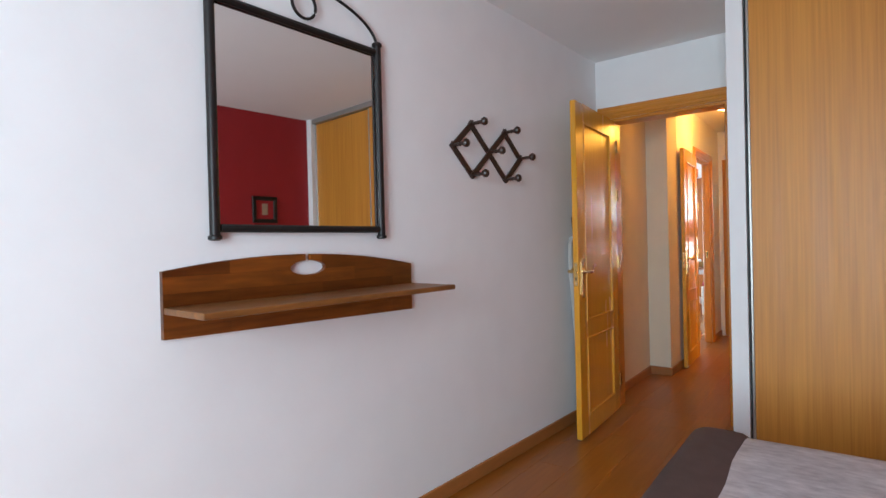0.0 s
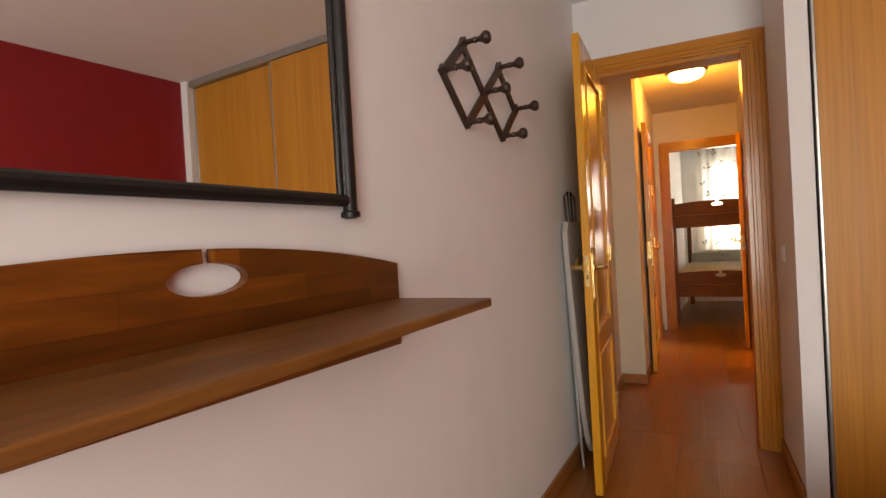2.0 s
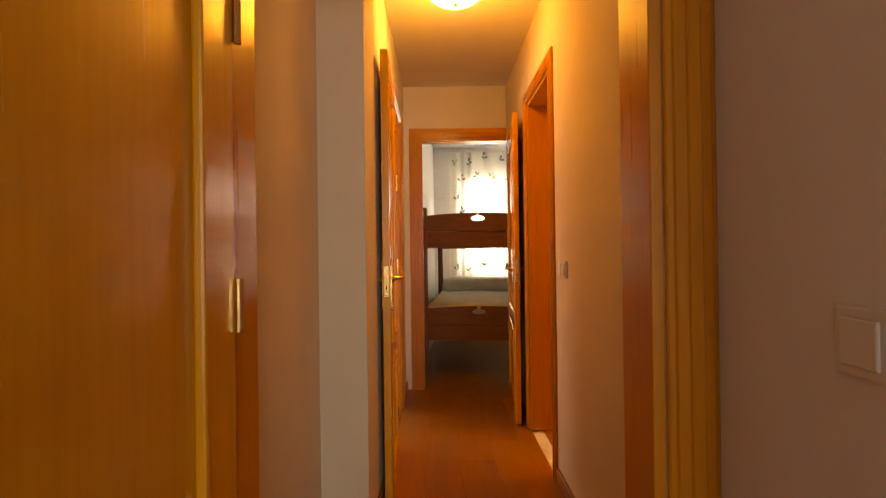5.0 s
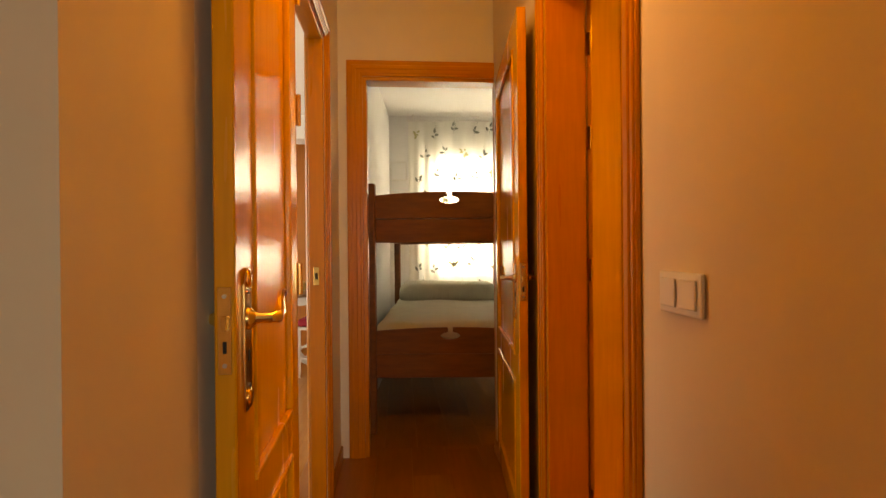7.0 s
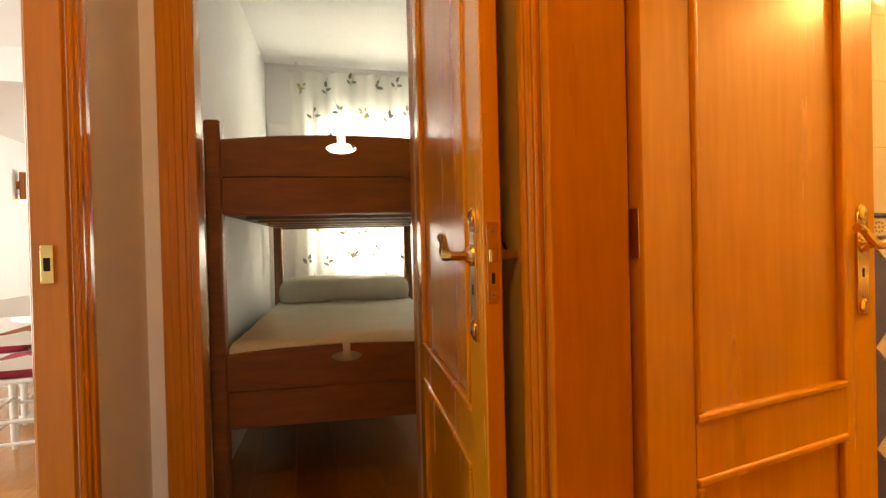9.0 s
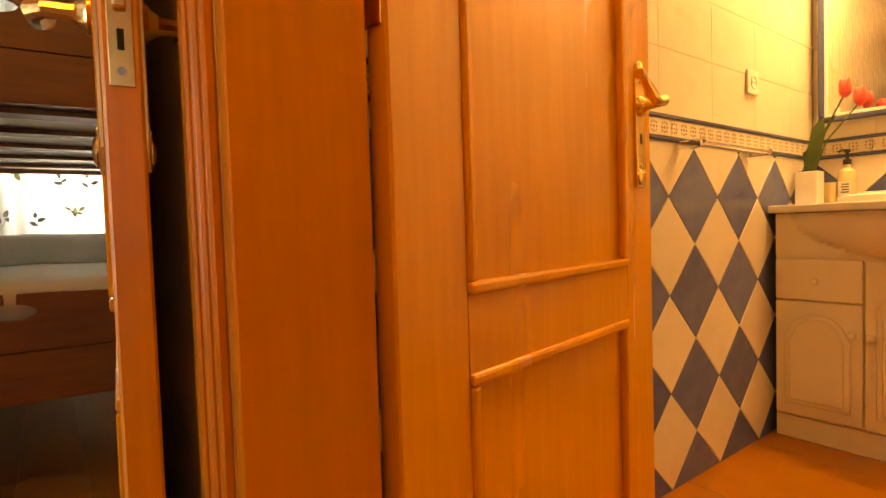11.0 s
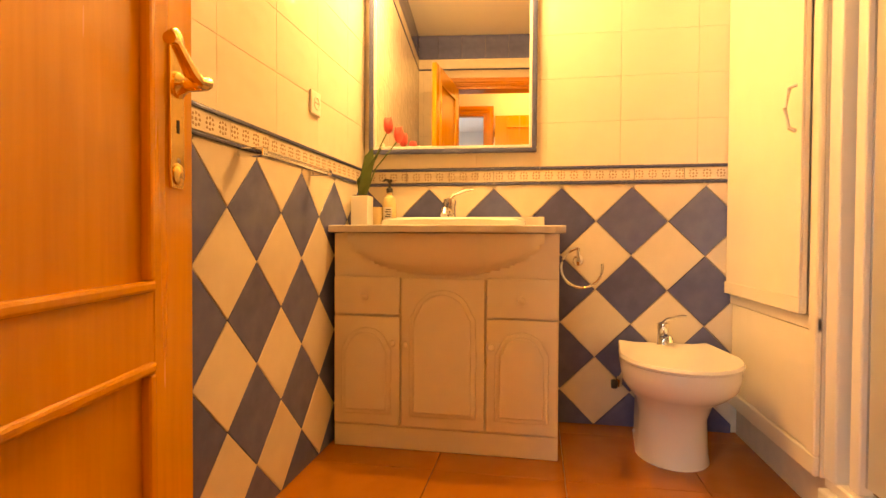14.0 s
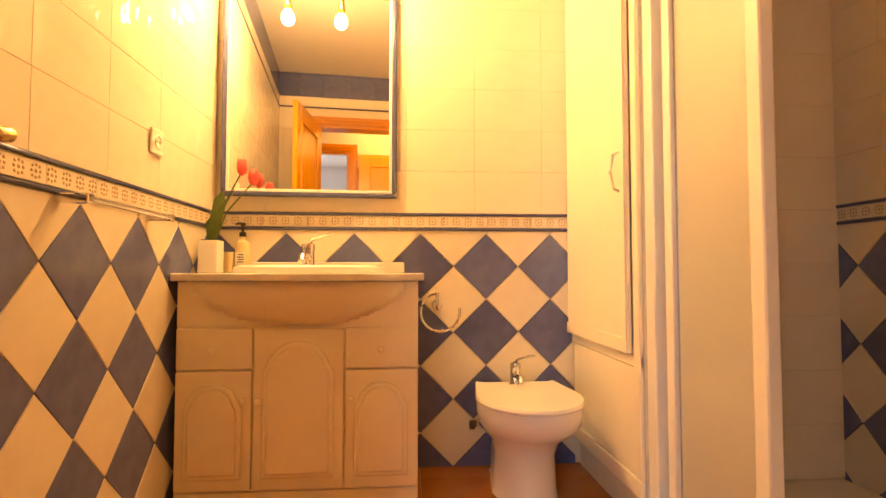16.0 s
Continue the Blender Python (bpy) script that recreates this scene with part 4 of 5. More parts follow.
mixer("basin_tap", pose(1.69, 5.835, 0.857), "chrome single-lever basin mixer tap", 1.25)
vs = thing("vase", pose(1.56, 6.193, 0.857), "square white ceramic vase holding two coral tulips", "vase")
bm = boxes((-0.038, -0.038, 0.0, 0.038, 0.038, 0.128), bev=0.004, seg=2)
part("body", bm, CERAMIC, vs)
part("soil", boxes((-0.030, -0.030, 0.1285, 0.030, 0.030, 0.131)), BLACKPLASTIC, vs)
tu = thing("tulips", pose(1.56, 6.193, 0.986), "two artificial coral tulips with a broad green leaf", "flower")
for dx, dy, h in ((0.0, -0.115, 0.285), (0.0, -0.16, 0.245)):
    part("stem", tube([(0, 0, -0.05), (dx, dy * 0.35, h * 0.45), (dx, dy * 0.95, h - 0.02)], 0.003, 8), LEAF, tu, smooth=True)
    fl = part("flower", lathe([(0.004, -0.025), (0.016, -0.014), (0.021, 0.006), (0.017, 0.026), (0.008, 0.04), (0.002, 0.042)], 12, m=Matrix.Translation((dx, dy, h))), PETAL, tu, "coral tulip head", smooth=True)
    for k in range(3):
        m = pose(dx, dy, h, 0, 0, k * 120) @ pose(0.008, 0, -0.002, 0, 8, 0)
        part("petal", lathe([(0.003, -0.022), (0.014, -0.01), (0.017, 0.008), (0.011, 0.03), (0.002, 0.045)], 10, m=m @ Matrix.Diagonal((0.7, 1, 1, 1))), PETAL, fl, smooth=True)
for pts, w in ((((0, 0.0, 0.0), (0.0, -0.005, 0.06), (0.004, -0.045, 0.14), (0.006, -0.085, 0.205)), 0.03), (((0, 0.01, 0.0), (-0.01, -0.02, 0.08), (-0.012, -0.035, 0.16), (-0.01, -0.05, 0.2)), 0.024)):
    part("leaf", tube(pts, [w * 0.5, w, w * 0.9, 0.003], 10, flat=0.12), LEAF, tu, smooth=True)
so = thing("soap_dispenser", pose(1.66, 6.10, 0.857), "clear soap bottle with a black pump and printed label", "soap dispenser")
GLASSY = mat("amber_soap", (0.75, 0.62, 0.36), 0.12, 0.05, 10)
part("bottle", lathe([(0.028, 0), (0.031, 0.006), (0.031, 0.10), (0.026, 0.125), (0.012, 0.138), (0.012, 0.15)], 20), GLASSY, so, smooth=True)
part("label", boxes((-0.0325, -0.020, 0.03, -0.031, 0.020, 0.085)), WHITEPLASTIC, so, "white label with dark print")
for k in range(4):
    part("print_bar", boxes((-0.0332, -0.014, 0.042 + k * 0.010, -0.0326, 0.012 - 0.004 * (k % 2), 0.046 + k * 0.010)), DARK, so)
part("pump", lathe([(0.014, 0.15), (0.014, 0.168), (0.006, 0.172), (0.006, 0.195), (0.011, 0.197), (0.011, 0.208)], 14), BLACKPLASTIC, so, smooth=True)
part("nozzle", tube([(0, 0, 0.204), (-0.03, 0.01, 0.204), (-0.042, 0.014, 0.198)], 0.005, 8), BLACKPLASTIC, so, smooth=True)
cup = thing("soap_cup", pose(1.64, 6.155, 0.857), "small amber glass tumbler beside the soap", "tumbler")
part("body", lathe([(0.022, 0), (0.026, 0.004), (0.029, 0.085), (0.026, 0.085), (0.022, 0.01)], 18), GLASSY, cup, smooth=True)

# ---- bathroom mirror ----
bmi = thing("bathroom_mirror", pose(BX - 0.044, 6.214, 1.185, 0, 0, -87), "tall mirror edged with narrow blue ceramic trim", "mirror")
BMW, BMH = 0.752, 0.925
part("glass", boxes((0.02, -0.012, 0.02, BMW - 0.02, -0.004, BMH - 0.02)), MIRROR, bmi, "silvered mirror glass")
for r in ((0, -0.022, 0, BMW, -0.002, 0.022), (0, -0.022, BMH - 0.022, BMW, -0.002, BMH), (0, -0.022, 0.022, 0.022, -0.002, BMH - 0.022), (BMW - 0.022, -0.022, 0.022, BMW, -0.002, BMH - 0.022)):
    part("trim", boxes(r, bev=0.007, seg=2), BLUE_TRIM, bmi)
for r in ((0.022, -0.0165, 0.022, BMW - 0.022, -0.0125, 0.034), (0.022, -0.0165, 0.034, 0.034, -0.0125, BMH - 0.022), (BMW - 0.034, -0.0165, 0.034, BMW - 0.022, -0.0125, BMH - 0.022)):
    part("bead", boxes(r, bev=0.0015), CERAMIC, bmi, "white inner bead")

# ---- socket, towel rail, ring ----
sk = thing("wall_socket", pose(1.195, BY, 1.288), "white round power socket on the tiled wall", "socket")
part("plate", boxes((-0.042, -0.010, -0.042, 0.042, -0.0005, 0.042), bev=0.004, seg=2), WHITEPLASTIC, sk)
part("well", lathe([(0.024, 0.0102), (0.022, 0.013), (0.019, 0.013), (0.018, 0.0105)], 24, m=pose(0, 0, 0, 90, 0, 0)), WHITEPLASTIC, sk, smooth=True)
for x in (-0.009, 0.009):
    part("hole", tube([(x, -0.0105, 0), (x, -0.0115, 0)], 0.003, 8), DARK, sk)
rl = thing("towel_rail", pose(0.935, BY, 1.035), "polished chrome towel rail on the tiled wall", "towel rail")
part("bar", tube([(-0.235, -0.07, 0), (0.235, -0.07, 0)], 0.008, 12), CHROME, rl, smooth=True)
for x in (-0.225, 0.225):
    part("bracket", boxes((x - 0.014, -0.078, -0.012, x + 0.014, -0.0005, 0.012), bev=0.004, seg=2), CHROME, rl)
tr = thing("towel_ring", pose(BX, 5.27, 0.685, 0, 0, -90), "open chrome towel ring", "towel ring")
part("ring", tube([(0.085 * math.cos(a), -0.05, 0.085 * math.sin(a) - 0.0) for a in np.linspace(radians(100), radians(372), 30)], 0.006, 10), CHROME, tr, smooth=True)
part("arm", tube([(-0.012, -0.001, 0.03), (-0.012, -0.05, 0.03), (-0.014, -0.05, 0.084)], 0.008, 10), CHROME, tr, smooth=True)
part("rosette", lathe([(0.024, 0.0005), (0.024, 0.006), (0.014, 0.012)], 20, m=pose(-0.012, 0, 0.03, 90, 0, 0)), CHROME, tr, smooth=True)

# ---- bidet ----
bi = thing("bidet", pose(1.77, 4.955, 0) @ Matrix.Diagonal((1.08, 1.09, 1, 1)), "white ceramic bidet with a lid and chrome tap", "bidet")


def d_outline(length, width, back, n=28):
    """A plan outline with a rounded front, running towards -x."""
    o = [(-back, -width * 0.40), (-back, width * 0.40)]
    for k in range(n + 1):
        a = math.pi / 2 + math.pi * k / n
        o.append((-length + width * 0.62 + width * 0.62 * math.cos(a) * 1.0, width / 2 * math.sin(a)))
    return o


def loft(levels):
    bm = bmesh.new()
    rings = [[bm.verts.new((x, y, z)) for x, y in o] for o, z in levels]
    for a, b in zip(rings, rings[1:]):
        for i in range(len(a)):
            bm.faces.new((a[i], a[(i + 1) % len(a)], b[(i + 1) % len(a)], b[i]))
    bm.faces.new(rings[0][::-1])
    bm.faces.new(rings[-1])
    return bm


part("pedestal", loft([(d_outline(0.40, 0.235, 0.06), 0.0), (d_outline(0.395, 0.225, 0.06), 0.03), (d_outline(0.39, 0.215, 0.05), 0.16), (d_outline(0.42, 0.245, 0.04), 0.22), (d_outline(0.50, 0.31, 0.03), 0.265), (d_outline(0.545, 0.35, 0.02), 0.30), (d_outline(0.56, 0.365, 0.02), 0.345), (d_outline(0.555, 0.362, 0.02), 0.372)]), CERAMIC, bi, smooth=True)


def lid_outline():
    o = []
    W = 0.37
    o += [(-0.10, -W * 0.42), (-0.15, -0.075), (-0.165, -0.06), (-0.175, 0.0), (-0.165, 0.06), (-0.15, 0.075), (-0.10, W * 0.42)]
    for k in range(25):
        a = math.pi / 2 + math.pi * k / 24
        o.append((-0.335 + 0.23 * math.cos(a), W / 2 * math.sin(a)))
    return o


part("lid", loft([(lid_outline(), 0.376), ([(x * 1.004, y * 1.01) for x, y in lid_outline()], 0.384), ([(x * 0.995, y * 0.985) for x, y in lid_outline()], 0.394)]), CERAMIC, bi, "white plastic lid cut out round the tap", smooth=True)
part("bolt", lathe([(0.008, 0), (0.008, 0.004), (0.003, 0.006)], 10, m=pose(-0.20, 0.112, 0.06, -90, 0, 0)), STEEL, bi)
mixer("bidet_tap", pose(1.645, 4.955, 0.373), "chrome single-lever bidet mixer tap", 1.0)
vl = thing("stop_valve", pose(BX, 5.115, 0.20), "chrome stop valve on the wall behind the bidet", "valve")
part("body", tube([(-0.001, 0, 0), (-0.07, 0, 0), (-0.085, 0, 0.03)], 0.012, 10), CHROME, vl, smooth=True)
part("handwheel", lathe([(0.018, -0.01), (0.02, 0.0), (0.018, 0.012), (0.006, 0.014)], 14, m=pose(-0.07, 0.018, 0, -90, 0, 0)), BLACKPLASTIC, vl, smooth=True)
part("hose", tube([(-0.085, 0, 0.03), (-0.09, -0.02, 0.07), (-0.11, -0.05, 0.10)], 0.006, 8), STEEL, vl, smooth=True)

# ---- tall bathroom cabinet ----
CX0, CX1, CY = 1.075, BX - 0.002, 4.655
tc_ = thing("bathroom_cabinet", pose(CX1, CY, 0, 0, 0, 180), "tall white built-in bathroom cabinet with a framed door", "cabinet")
CWD = CX1 - CX0
part("carcass", boxes((0.0, 0.004, 0.125, CWD, 0.36, H - 0.02)), CREAM, tc_)
part("rail", boxes((0.0, -0.014, 0.125, CWD, 0.0035, 0.185), bev=0.004), CREAM, tc_)
part("rail", boxes((0.0, -0.012, 0.545, CWD, 0.0035, 0.585), bev=0.004), CREAM, tc_)
part("stile", boxes((CWD - 0.045, -0.014, 0.186, CWD, 0.0035, H - 0.022), bev=0.004), CREAM, tc_)
part("lower_panel", boxes((0.012, -0.006, 0.187, CWD - 0.047, 0.003, 0.543), bev=0.002), CREAM, tc_)
dr = part("door", boxes((0.004, -0.030, 0.588, CWD - 0.055, -0.0125, H - 0.03), bev=0.003), CREAM, tc_)
for r in ((0.004, -0.036, 0.588, CWD - 0.055, -0.0305, 0.636), (0.004, -0.036, H - 0.08, CWD - 0.055, -0.0305, H - 0.03), (CWD - 0.088, -0.036, 0.637, CWD - 0.055, -0.0305, H - 0.081)):
    part("edge_strip", boxes(r, bev=0.002), CREAM, dr)
part("handle", tube([(CWD - 0.105, -0.030, 1.14), (CWD - 0.105, -0.05, 1.15), (CWD - 0.105, -0.062, 1.21), (CWD - 0.105, -0.05, 1.27), (CWD - 0.105, -0.030, 1.28)], 0.006, 10), WHITEPLASTIC, dr, "bowed white handle", smooth=True)
part("base_tile_board", boxes((0.0, 0.02, 0.0, CWD, 0.05, 0.1245)), GROUT, tc_)

# ---- shower ----
FROST = bpy.data.materials.new("frosted_shower_glass")
FROST.use_nodes = True
_p = FROST.node_tree.nodes["Principled BSDF"]
_p.inputs["Base Color"].default_value = (0.86, 0.84, 0.76, 1)
_p.inputs["Roughness"].default_value = 0.34
_p.inputs["Transmission Weight"].default_value = 0.5
_p.inputs["Coat Weight"].default_value = 0.7
_p.inputs["Coat Roughness"].default_value = 0.22
_nz = FROST.node_tree.nodes.new("ShaderNodeTexNoise")
_nz.inputs["Scale"].default_value = 140
_b = FROST.node_tree.nodes.new("ShaderNodeBump")
_b.inputs["Strength"].default_value = 0.25
_b.inputs["Distance"].default_value = 0.002
FROST.node_tree.links.new(_nz.outputs[0], _b.inputs["Height"])
FROST.node_tree.links.new(_b.outputs[0], _p.inputs["Normal"])
sw = thing("shower_enclosure", pose(CX0, 4.60, 0, 0, 0, 180), "white framed shower enclosure with a frosted sliding panel", "shower")
part("wall_post", boxes((0.0, -0.045, 0.13, 0.062, 0.02, 2.05), bev=0.006, seg=2), WHITEPAINT, sw)
pnl = part("glass_panel", boxes((0.13, -0.004, 0.16, 0.49, 0.002, 1.98)), FROST, sw, "frosted glass panel")
for x0, x1 in ((0.085, 0.13), (0.49, 0.53)):
    part("panel_post", boxes((x0, -0.022, 0.135, x1, 0.015, 2.02), bev=0.005, seg=2), WHITEPAINT, pnl)
# Thin grey strips added to set the glass off from its posts.
for x0 in (0.1305, 0.4845):
    part("gasket", boxes((x0, -0.0065, 0.16, x0 + 0.005, 0.004, 1.98)), STEEL, pnl)
part("meeting_post", boxes((0.535, -0.035, 0.135, 0.56, 0.0, 2.02), bev=0.004), WHITEPAINT, sw)
part("bottom_rail", boxes((0.0, -0.04, 0.10, 1.60, 0.03, 0.134), bev=0.005), WHITEPAINT, sw)
part("top_rail", boxes((0.062, -0.04, 2.02, 1.60, 0.03, 2.06), bev=0.005), WHITEPAINT, sw)
ty = thing("shower_tray", pose(CX0, 4.66, 0, 0, 0, 180), "white ceramic shower tray with a raised rim", "shower tray")
part("floor", boxes((0.0, 0.05, 0.0, 1.60, 0.93, 0.06)), CERAMIC, ty)
part("corner", boxes((-0.29, 0.375, 0.0, -0.0005, 0.93, 0.06)), CERAMIC, ty)
part("rim", boxes((0.0, 0.0, 0.0, 1.60, 0.0495, 0.0995), bev=0.008, seg=2), CERAMIC, ty)
solid("wall_shower_side", boxes((1.372, BS, 0.0, BX, 4.285, H)), GROUT, "wall behind the shower tiles", "wall", "structure")

# ---- lamp over the mirror ----
sp = thing("mirror_lamp", pose(BX - 0.0005, 5.845, 2.22, 0, 0, -90), "brass wall bar over the mirror with two bare bulbs", "wall lamp")
part("bar", boxes((-0.26, -0.03, -0.022, 0.26, 0.0, 0.022), bev=0.006, seg=2), BRASS, sp)
BULB_GLOW = glow("lit_spot_bulb", (1.0, 0.78, 0.45), 30.0)
for x in (-0.13, 0.13):
    h = part("holder", tube([(x, -0.03, 0), (x, -0.22, 0.004), (x, -0.325, -0.03), (x, -0.338, -0.055)], [0.010, 0.010, 0.018, 0.020], 12), BRASS, sp, smooth=True)
    g = part("bulb", lathe([(0.014, 0.0), (0.017, 0.012), (0.030, 0.035), (0.033, 0.052), (0.027, 0.07), (0.012, 0.081), (0.002, 0.083)], 18, m=pose(x, -0.339, -0.055, 176, 0, 0)), BULB_GLOW, h, "lit bare bulb", smooth=True)
    g.visible_shadow = False

# ---- tiles ----
DIA = 0.295


def clip(poly, keep, at, axis):
    out = []
    for i, p in enumerate(poly):
        q = poly[(i + 1) % len(poly)]
        ip, iq = keep * (p[axis] - at) >= 0, keep * (q[axis] - at) >= 0
        if ip:
            out.append(p)
        if ip != iq:
            k = (at - p[axis]) / (q[axis] - p[axis])
            out.append((p[0] + k * (q[0] - p[0]), p[1] + k * (q[1] - p[1])))
    return out


def tile_mesh(poly, material, thick, cache={}):
    """A thin tile with a chamfered face from an outline centred on its own place."""
    key = (tuple((round(a, 3), round(b, 3)) for a, b in poly), material.name, thick)
    if key not in cache:
        cx = sum(p[0] for p in poly) / len(poly)
        cz = sum(p[1] for p in poly) / len(poly)
        bm = bmesh.new()
        n = len(poly)
        c = 0.0006 if material is TILE_WALL else 0.0016
        f = [bm.verts.new((x - math.copysign(min(c, abs(x - cx) * 0.2), x - cx), -thick, z - math.copysign(min(c, abs(z - cz) * 0.2), z - cz))) for x, z in poly]
        m = [bm.verts.new((x, -thick + c, z)) for x, z in poly]
        b = [bm.verts.new((x, 0.0, z)) for x, z in poly]
        bm.faces.new(f)
        for i in range(n):
            j = (i + 1) % n
            bm.faces.new((f[i], f[j], m[j], m[i]))
            bm.faces.new((m[i], m[j], b[j], b[i]))
        cache[key] = mesh_of("tile", bm, material)
    return cache[key]


def place(name, me, parent, m, x, z):
    ob = new(name, me)
    ob.parent = parent
    ob.matrix_parent_inverse = parent.matrix_world.inverted()
    ob.matrix_world = m @ pose(x, 0, z)
    return ob


def diamonds(parent, m, a0, a1, top, phase, bottom=0.0):
    """Diamond tiles over a0..a1 and bottom..top of a wall whose own x runs along it; blue centres at phase + k * DIA."""
    h = DIA / 2 - 0.0022
    k0, k1 = int((a0 - phase) / DIA) - 2, int((a1 - phase) / DIA) + 2
    for k in range(k0, k1 + 1):
        for j in range(0, 5):
            for blue in (True, False):
                cx = phase + k * DIA + (0 if blue else DIA / 2)
                cz = j * DIA + (0 if blue else DIA / 2)
                poly = [(h, 0), (0, h), (-h, 0), (0, -h)]
                for keep, at, ax in ((1, a0 - cx, 0), (-1, a1 - cx, 0), (1, bottom - cz, 1), (-1, top - cz, 1)):
                    poly = clip(poly, keep, at, ax) if len(poly) > 2 else []
                if len(poly) > 2 and max(p[0] for p in poly) - min(p[0] for p in poly) > 0.012 and max(p[1] for p in poly) - min(p[1] for p in poly) > 0.012:
                    place("tile", tile_mesh(poly, TILE_BLUE if blue else TILE_CREAM, 0.010), parent, m, cx, cz)


def courses(parent, m, a0, a1, z0, z1, w, h, material, holes=(), shift=0.0):
    """Rectangular wall tiles."""
    rows_n = max(1, round((z1 - z0) / h))
    hh = (z1 - z0) / rows_n
    for j in range(rows_n):
        x = a0 - shift
        while x < a1 - 0.01:
            p, q = max(x, a0), min(x + w, a1)
            lo, hi = z0 + j * hh, z0 + (j + 1) * hh
            for h0, h1, hz in holes:
                if lo < hz - 0.02 and p < h1 and q > h0:
                    if p >= h0 and q <= h1:
                        q = p
                    elif p < h0:
                        q = h0
                    else:
                        p = h1
            if q - p > 0.02:
                g = 0.0004
                place("tile", tile_mesh([(0, g), (q - p - 2 * g, g), (q - p - 2 * g, hh - g), (0, hh - g)], material, 0.010), parent, m, p + g, lo)
            x += w


flower = bmesh.new()
for k in range(8):
    a = 2 * math.pi * k / 8
    r = 0.016 if k % 2 else 0.014
    bmesh.ops.create_icosphere(flower, subdivisions=1, radius=0.0042, matrix=Matrix.Translation((r * math.cos(a), 0, r * math.sin(a))) @ Matrix.Diagonal((1, 0.4, 1, 1)))
bmesh.ops.create_icosphere(flower, subdivisions=1, radius=0.005, matrix=Matrix.Diagonal((1, 0.4, 1, 1)))
FLOWER_ME = mesh_of("relief_flower", flower, mat("sepia_relief_glaze", (0.42, 0.30, 0.19), 0.25, 0.2, 60))


def border(parent, m, a0, a1):
    """The relief border between two rope trims."""
    x = a0
    while x < a1 - 0.01:
        q = min(x + 0.2, a1)
        place("border_tile", tile_mesh([(0, 0.001), (q - x - 0.0015, 0.001), (q - x - 0.0015, 0.051), (0, 0.051)], TILE_CREAM, 0.011), parent, m, x, 1.0595)
        for z in (1.046, 1.1125):
            ln = q - x - 0.0015
            key = "rope_trim_%d" % round(ln * 1000)
            me = bpy.data.meshes.get(key)
            if not me:
                n = max(2, int(ln / 0.01))
                pts = [(ln * i / n, -0.011, 0.006) for i in range(n + 1)]
                me = mesh_of(key, tube(pts, [0.0058 + 0.0010 * (i % 2) for i in range(n + 1)], 8), BLUE_TRIM, True)
            place("rope_trim", me, parent, m, x, z)
        x += 0.2
    x = a0 + 0.03
    while x < a1 - 0.02:
        ob = place("relief_flower", FLOWER_ME, parent, m @ pose(0, -0.0112, 0), x, 1.0855)
        x += 0.054


def upper(parent, m, a0, a1, holes=(), shift=0.0):
    courses(parent, m, a0, a1, 1.125, 2.265, 0.31, 0.207, TILE_WALL, holes, shift)
    courses(parent, m, a0, a1, 2.279, 2.362, 0.31, 0.083, TILE_WALL, (), shift)
    courses(parent, m, a0, a1, 2.363, H - 0.003, 0.203, 0.204, TILE_BLUE, (), shift * 0.5)
    place("pencil_trim", mesh_of("pencil_trim", tube([(0, -0.009, 0), (a1 - a0, -0.009, 0)], 0.0065, 8), BLUE_TRIM, True), parent, m, a0, 2.272)


NORTH = bpy.data.objects["wall_bath_north"]
EAST = bpy.data.objects["wall_bath_east"]
SOUTH = bpy.data.objects["wall_bath_south"]
SIDE = bpy.data.objects["wall_shower_side"]
DOORWALL = bpy.data.objects["wall_door_d"]
MN = pose(0, BY + 0.011, 0)
ME_ = pose(BX + 0.011, 0, 0, 0, 0, -90)
MS = pose(0, BS - 0.011, 0, 0, 0, 180)
MSH = pose(1.3715, 0, 0, 0, 0, -90)
MD = pose(XR + 0.151, 0, 0, 0, 0, 90)
# own x on each wall: north x, east -y, south -x, shower side -y, door wall y
for parent, m, a0, a1, ph in ((NORTH, MN, XR + 0.152, BX, 0.8075 - 0.0025), (EAST, ME_, -BY, -CY + 0.0, -5.06), (SOUTH, MS, -1.37, 0.52, 0.05)):
    diamonds(parent, m, a0, a1, 1.044, ph)
    border(parent, m, a0, a1)
    upper(parent, m, a0, a1, shift=0.1)
courses(SIDE, MSH, -4.285, -BS, 0.062, H - 0.004, 0.31, 0.207, TILE_WALL)
upper(DOORWALL, MD, 4.66, BY, holes=[(5.12, 6.03, 2.215)])
border(DOORWALL, MD, 6.03, BY)
border(DOORWALL, MD, 4.66, 5.12)
diamonds(DOORWALL, MD, 4.66, 5.12, 1.044, 4.8)
diamonds(DOORWALL, MD, 6.03, BY, 1.044, 4.8)
diamonds(bpy.data.objects["base_tile_board"], pose(0, CY - 0.02, 0, 0, 0, 180), -CX1, -CX0, 0.124, -1.50)

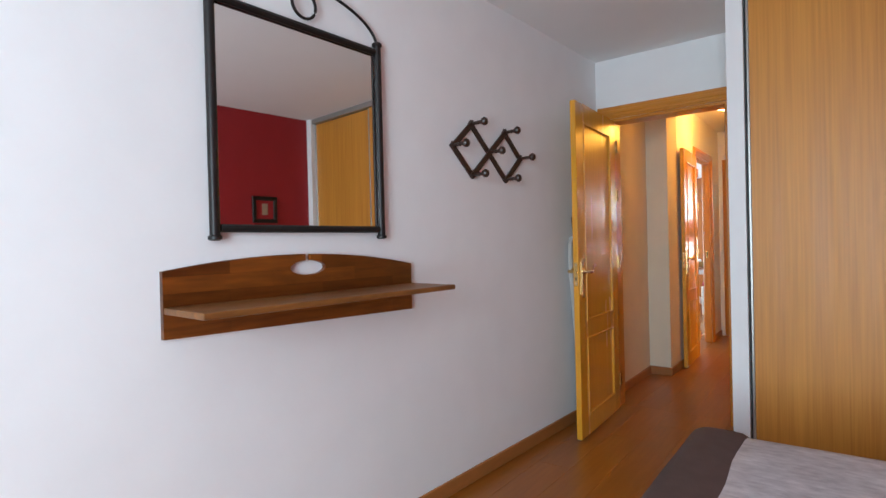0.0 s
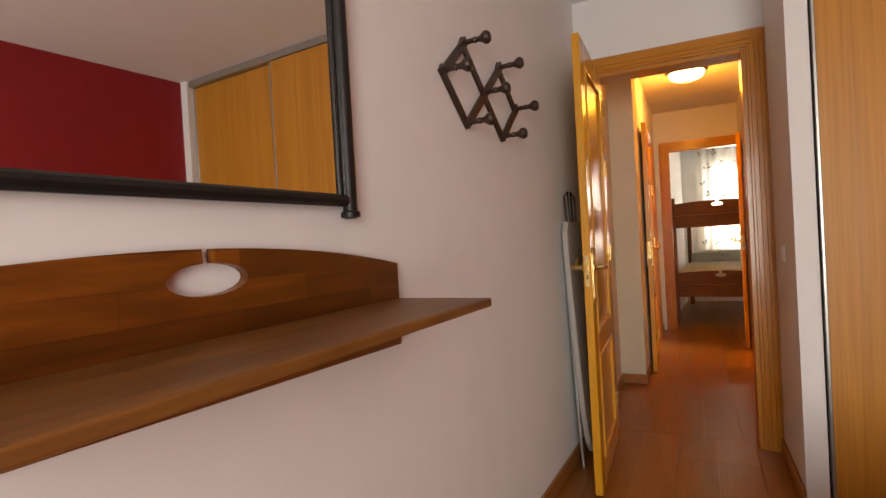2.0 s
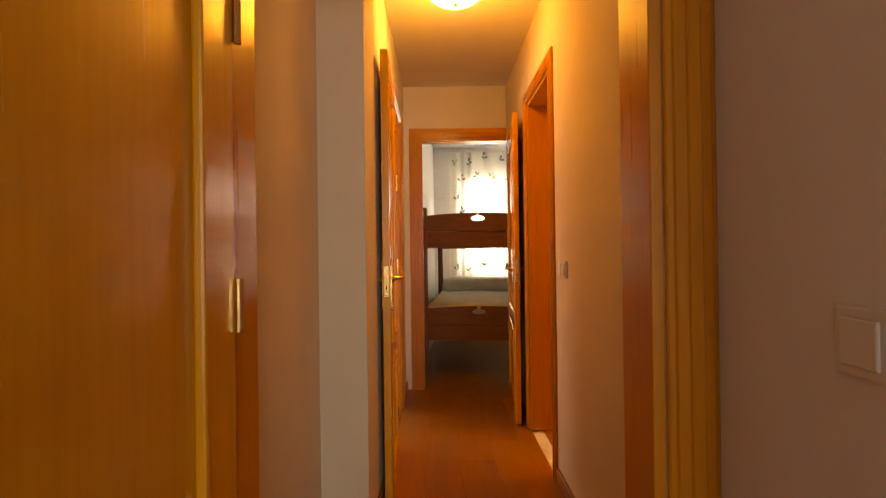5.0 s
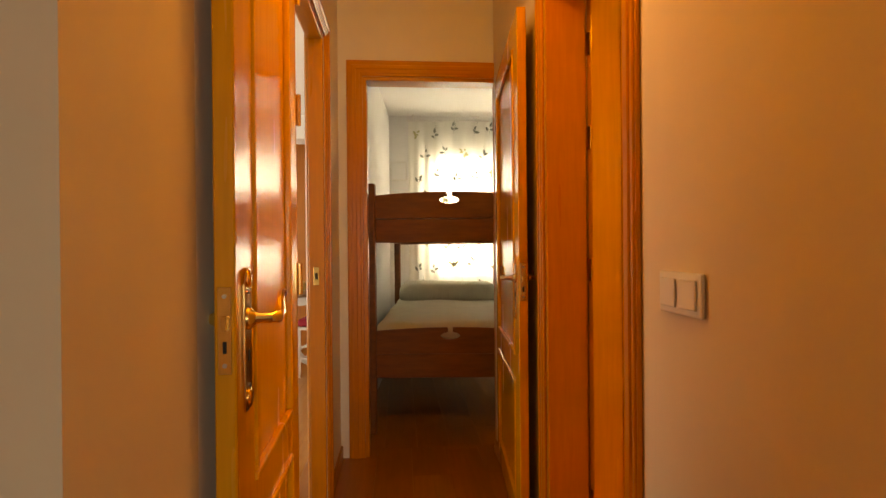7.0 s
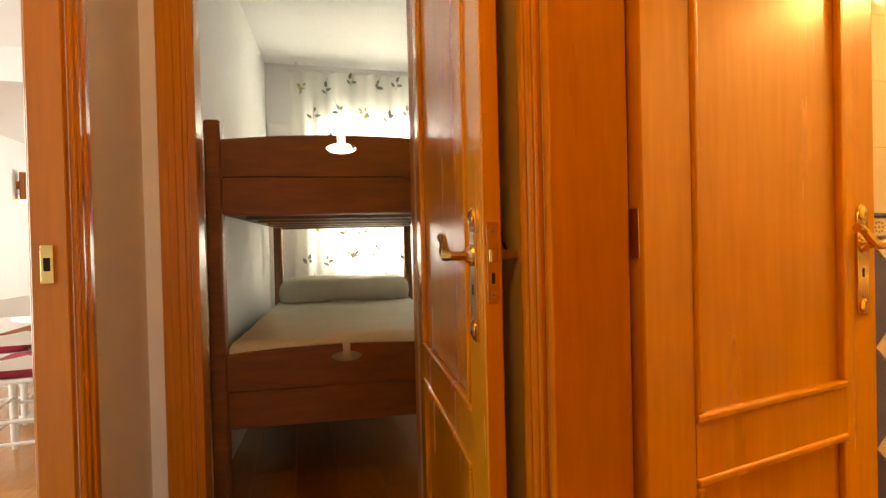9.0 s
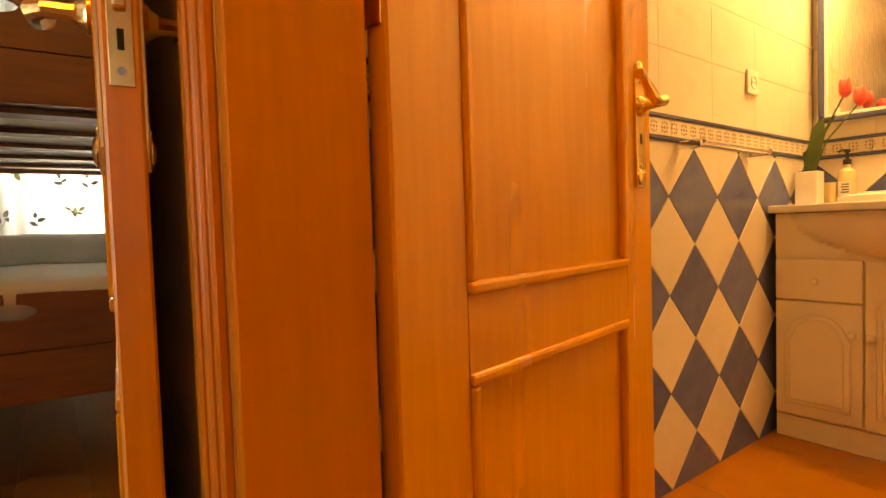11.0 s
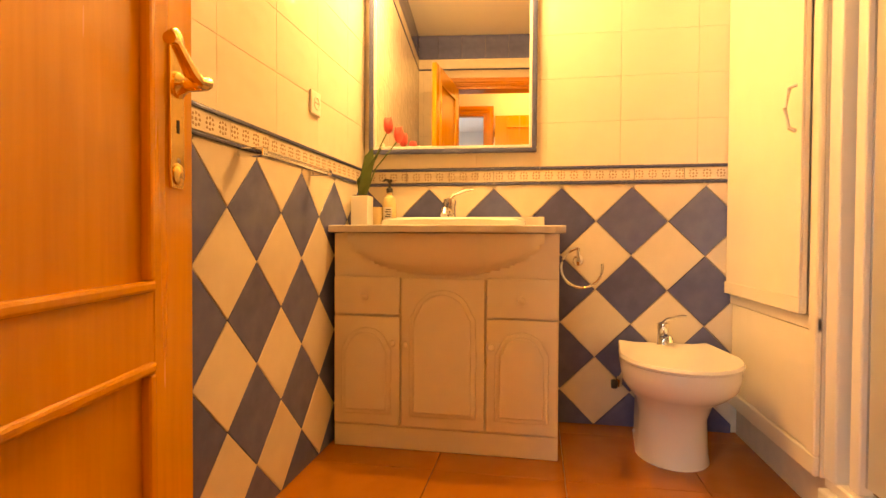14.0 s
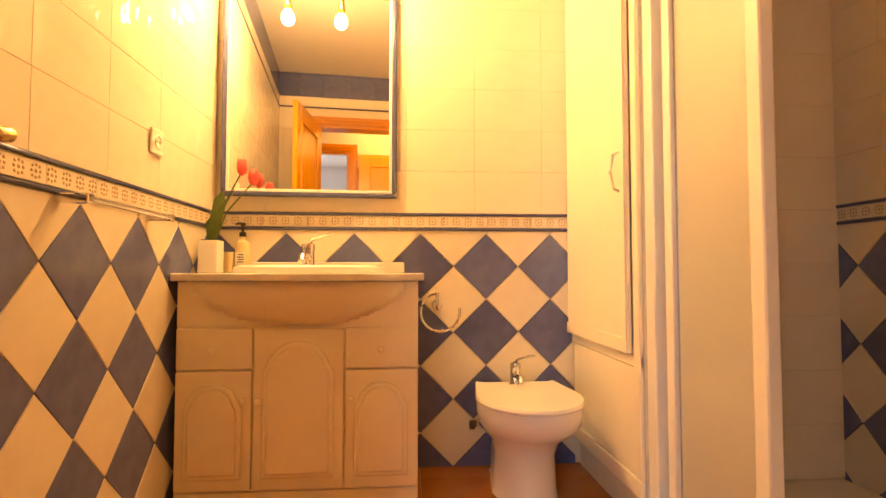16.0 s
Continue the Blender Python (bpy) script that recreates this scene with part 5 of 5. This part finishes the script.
# ---- floor planks ----
PL, PWD = 1.285, 0.192
FL = solid("floor", boxes((-2.07, -2.3, -0.0118, 1.75, 9.66, -0.0095)), GROUT, "orange-brown laminate plank floor", "floor", "structure")


def plank_mesh(w, l, cache={}):
    key = (round(w, 3), round(l, 3))
    if key not in cache:
        cache[key] = mesh_of("plank", boxes((0, 0, 0, w - 0.0006, l - 0.0006, 0.009), bev=0.0008), FLOORWOOD)
    return cache[key]


def planks(x0, y0, x1, y1, seed):
    r = random.Random(seed)
    x = x0
    while x < x1 - 0.01:
        w = min(PWD, x1 - x)
        y = y0 - r.choice((0.0, 0.32, 0.64, 0.96))
        while y < y1 - 0.01:
            p, q = max(y, y0), min(y + PL, y1)
            if q - p > 0.01:
                ob = new("plank", plank_mesh(w, q - p))
                ob.parent = FL
                ob.location = (x, p, -0.009)
            y += PL
        x += PWD


planks(-2.07, -2.3, XE, YA + 0.1, 1)
planks(-1.74, YA + 0.1, XR, YB + 0.12, 2)
TERRA = mat("glazed_terracotta_tile", (0.42, 0.155, 0.022), 0.16, 0.12, 7, 0.05, 30, second=(0.34, 0.115, 0.014), obj=0.15)
tile_me = mesh_of("floor_tile", boxes((0, 0, 0, 0.448, 0.448, 0.009), bev=0.001), TERRA)
for i in range(6):
    for j in range(6):
        ob = new("floor_tile", tile_me)
        ob.parent = FL
        ob.location = (XR + 0.075 + i * 0.45, BS + j * 0.45 - 0.16, -0.009)
planks(-1.51, YB + 0.12, 1.2, 9.66, 4)
bm = bmesh.new()
r_ = random.Random(9)
x = -4.7
while x < -1.58:
    y = 4.9 - r_.random() * 1.2
    while y < 14.4:
        box(bm, x, max(y, 4.9), -0.009, min(x + PWD, -1.45) - 0.0008, min(y + PL, 14.4) - 0.0008, -0.0003)
        y += PL
    x += PWD
LIVFLOOR = mat("laminate_floor_living", (0.44, 0.185, 0.052), 0.22, 0.1, 9, 0.04, 70, stretch=(5, 0.5, 5), second=(0.33, 0.125, 0.032), island=0.35)
solid("floor_living", bm, LIVFLOOR, "orange-brown laminate plank floor of the living room", "floor", "structure")
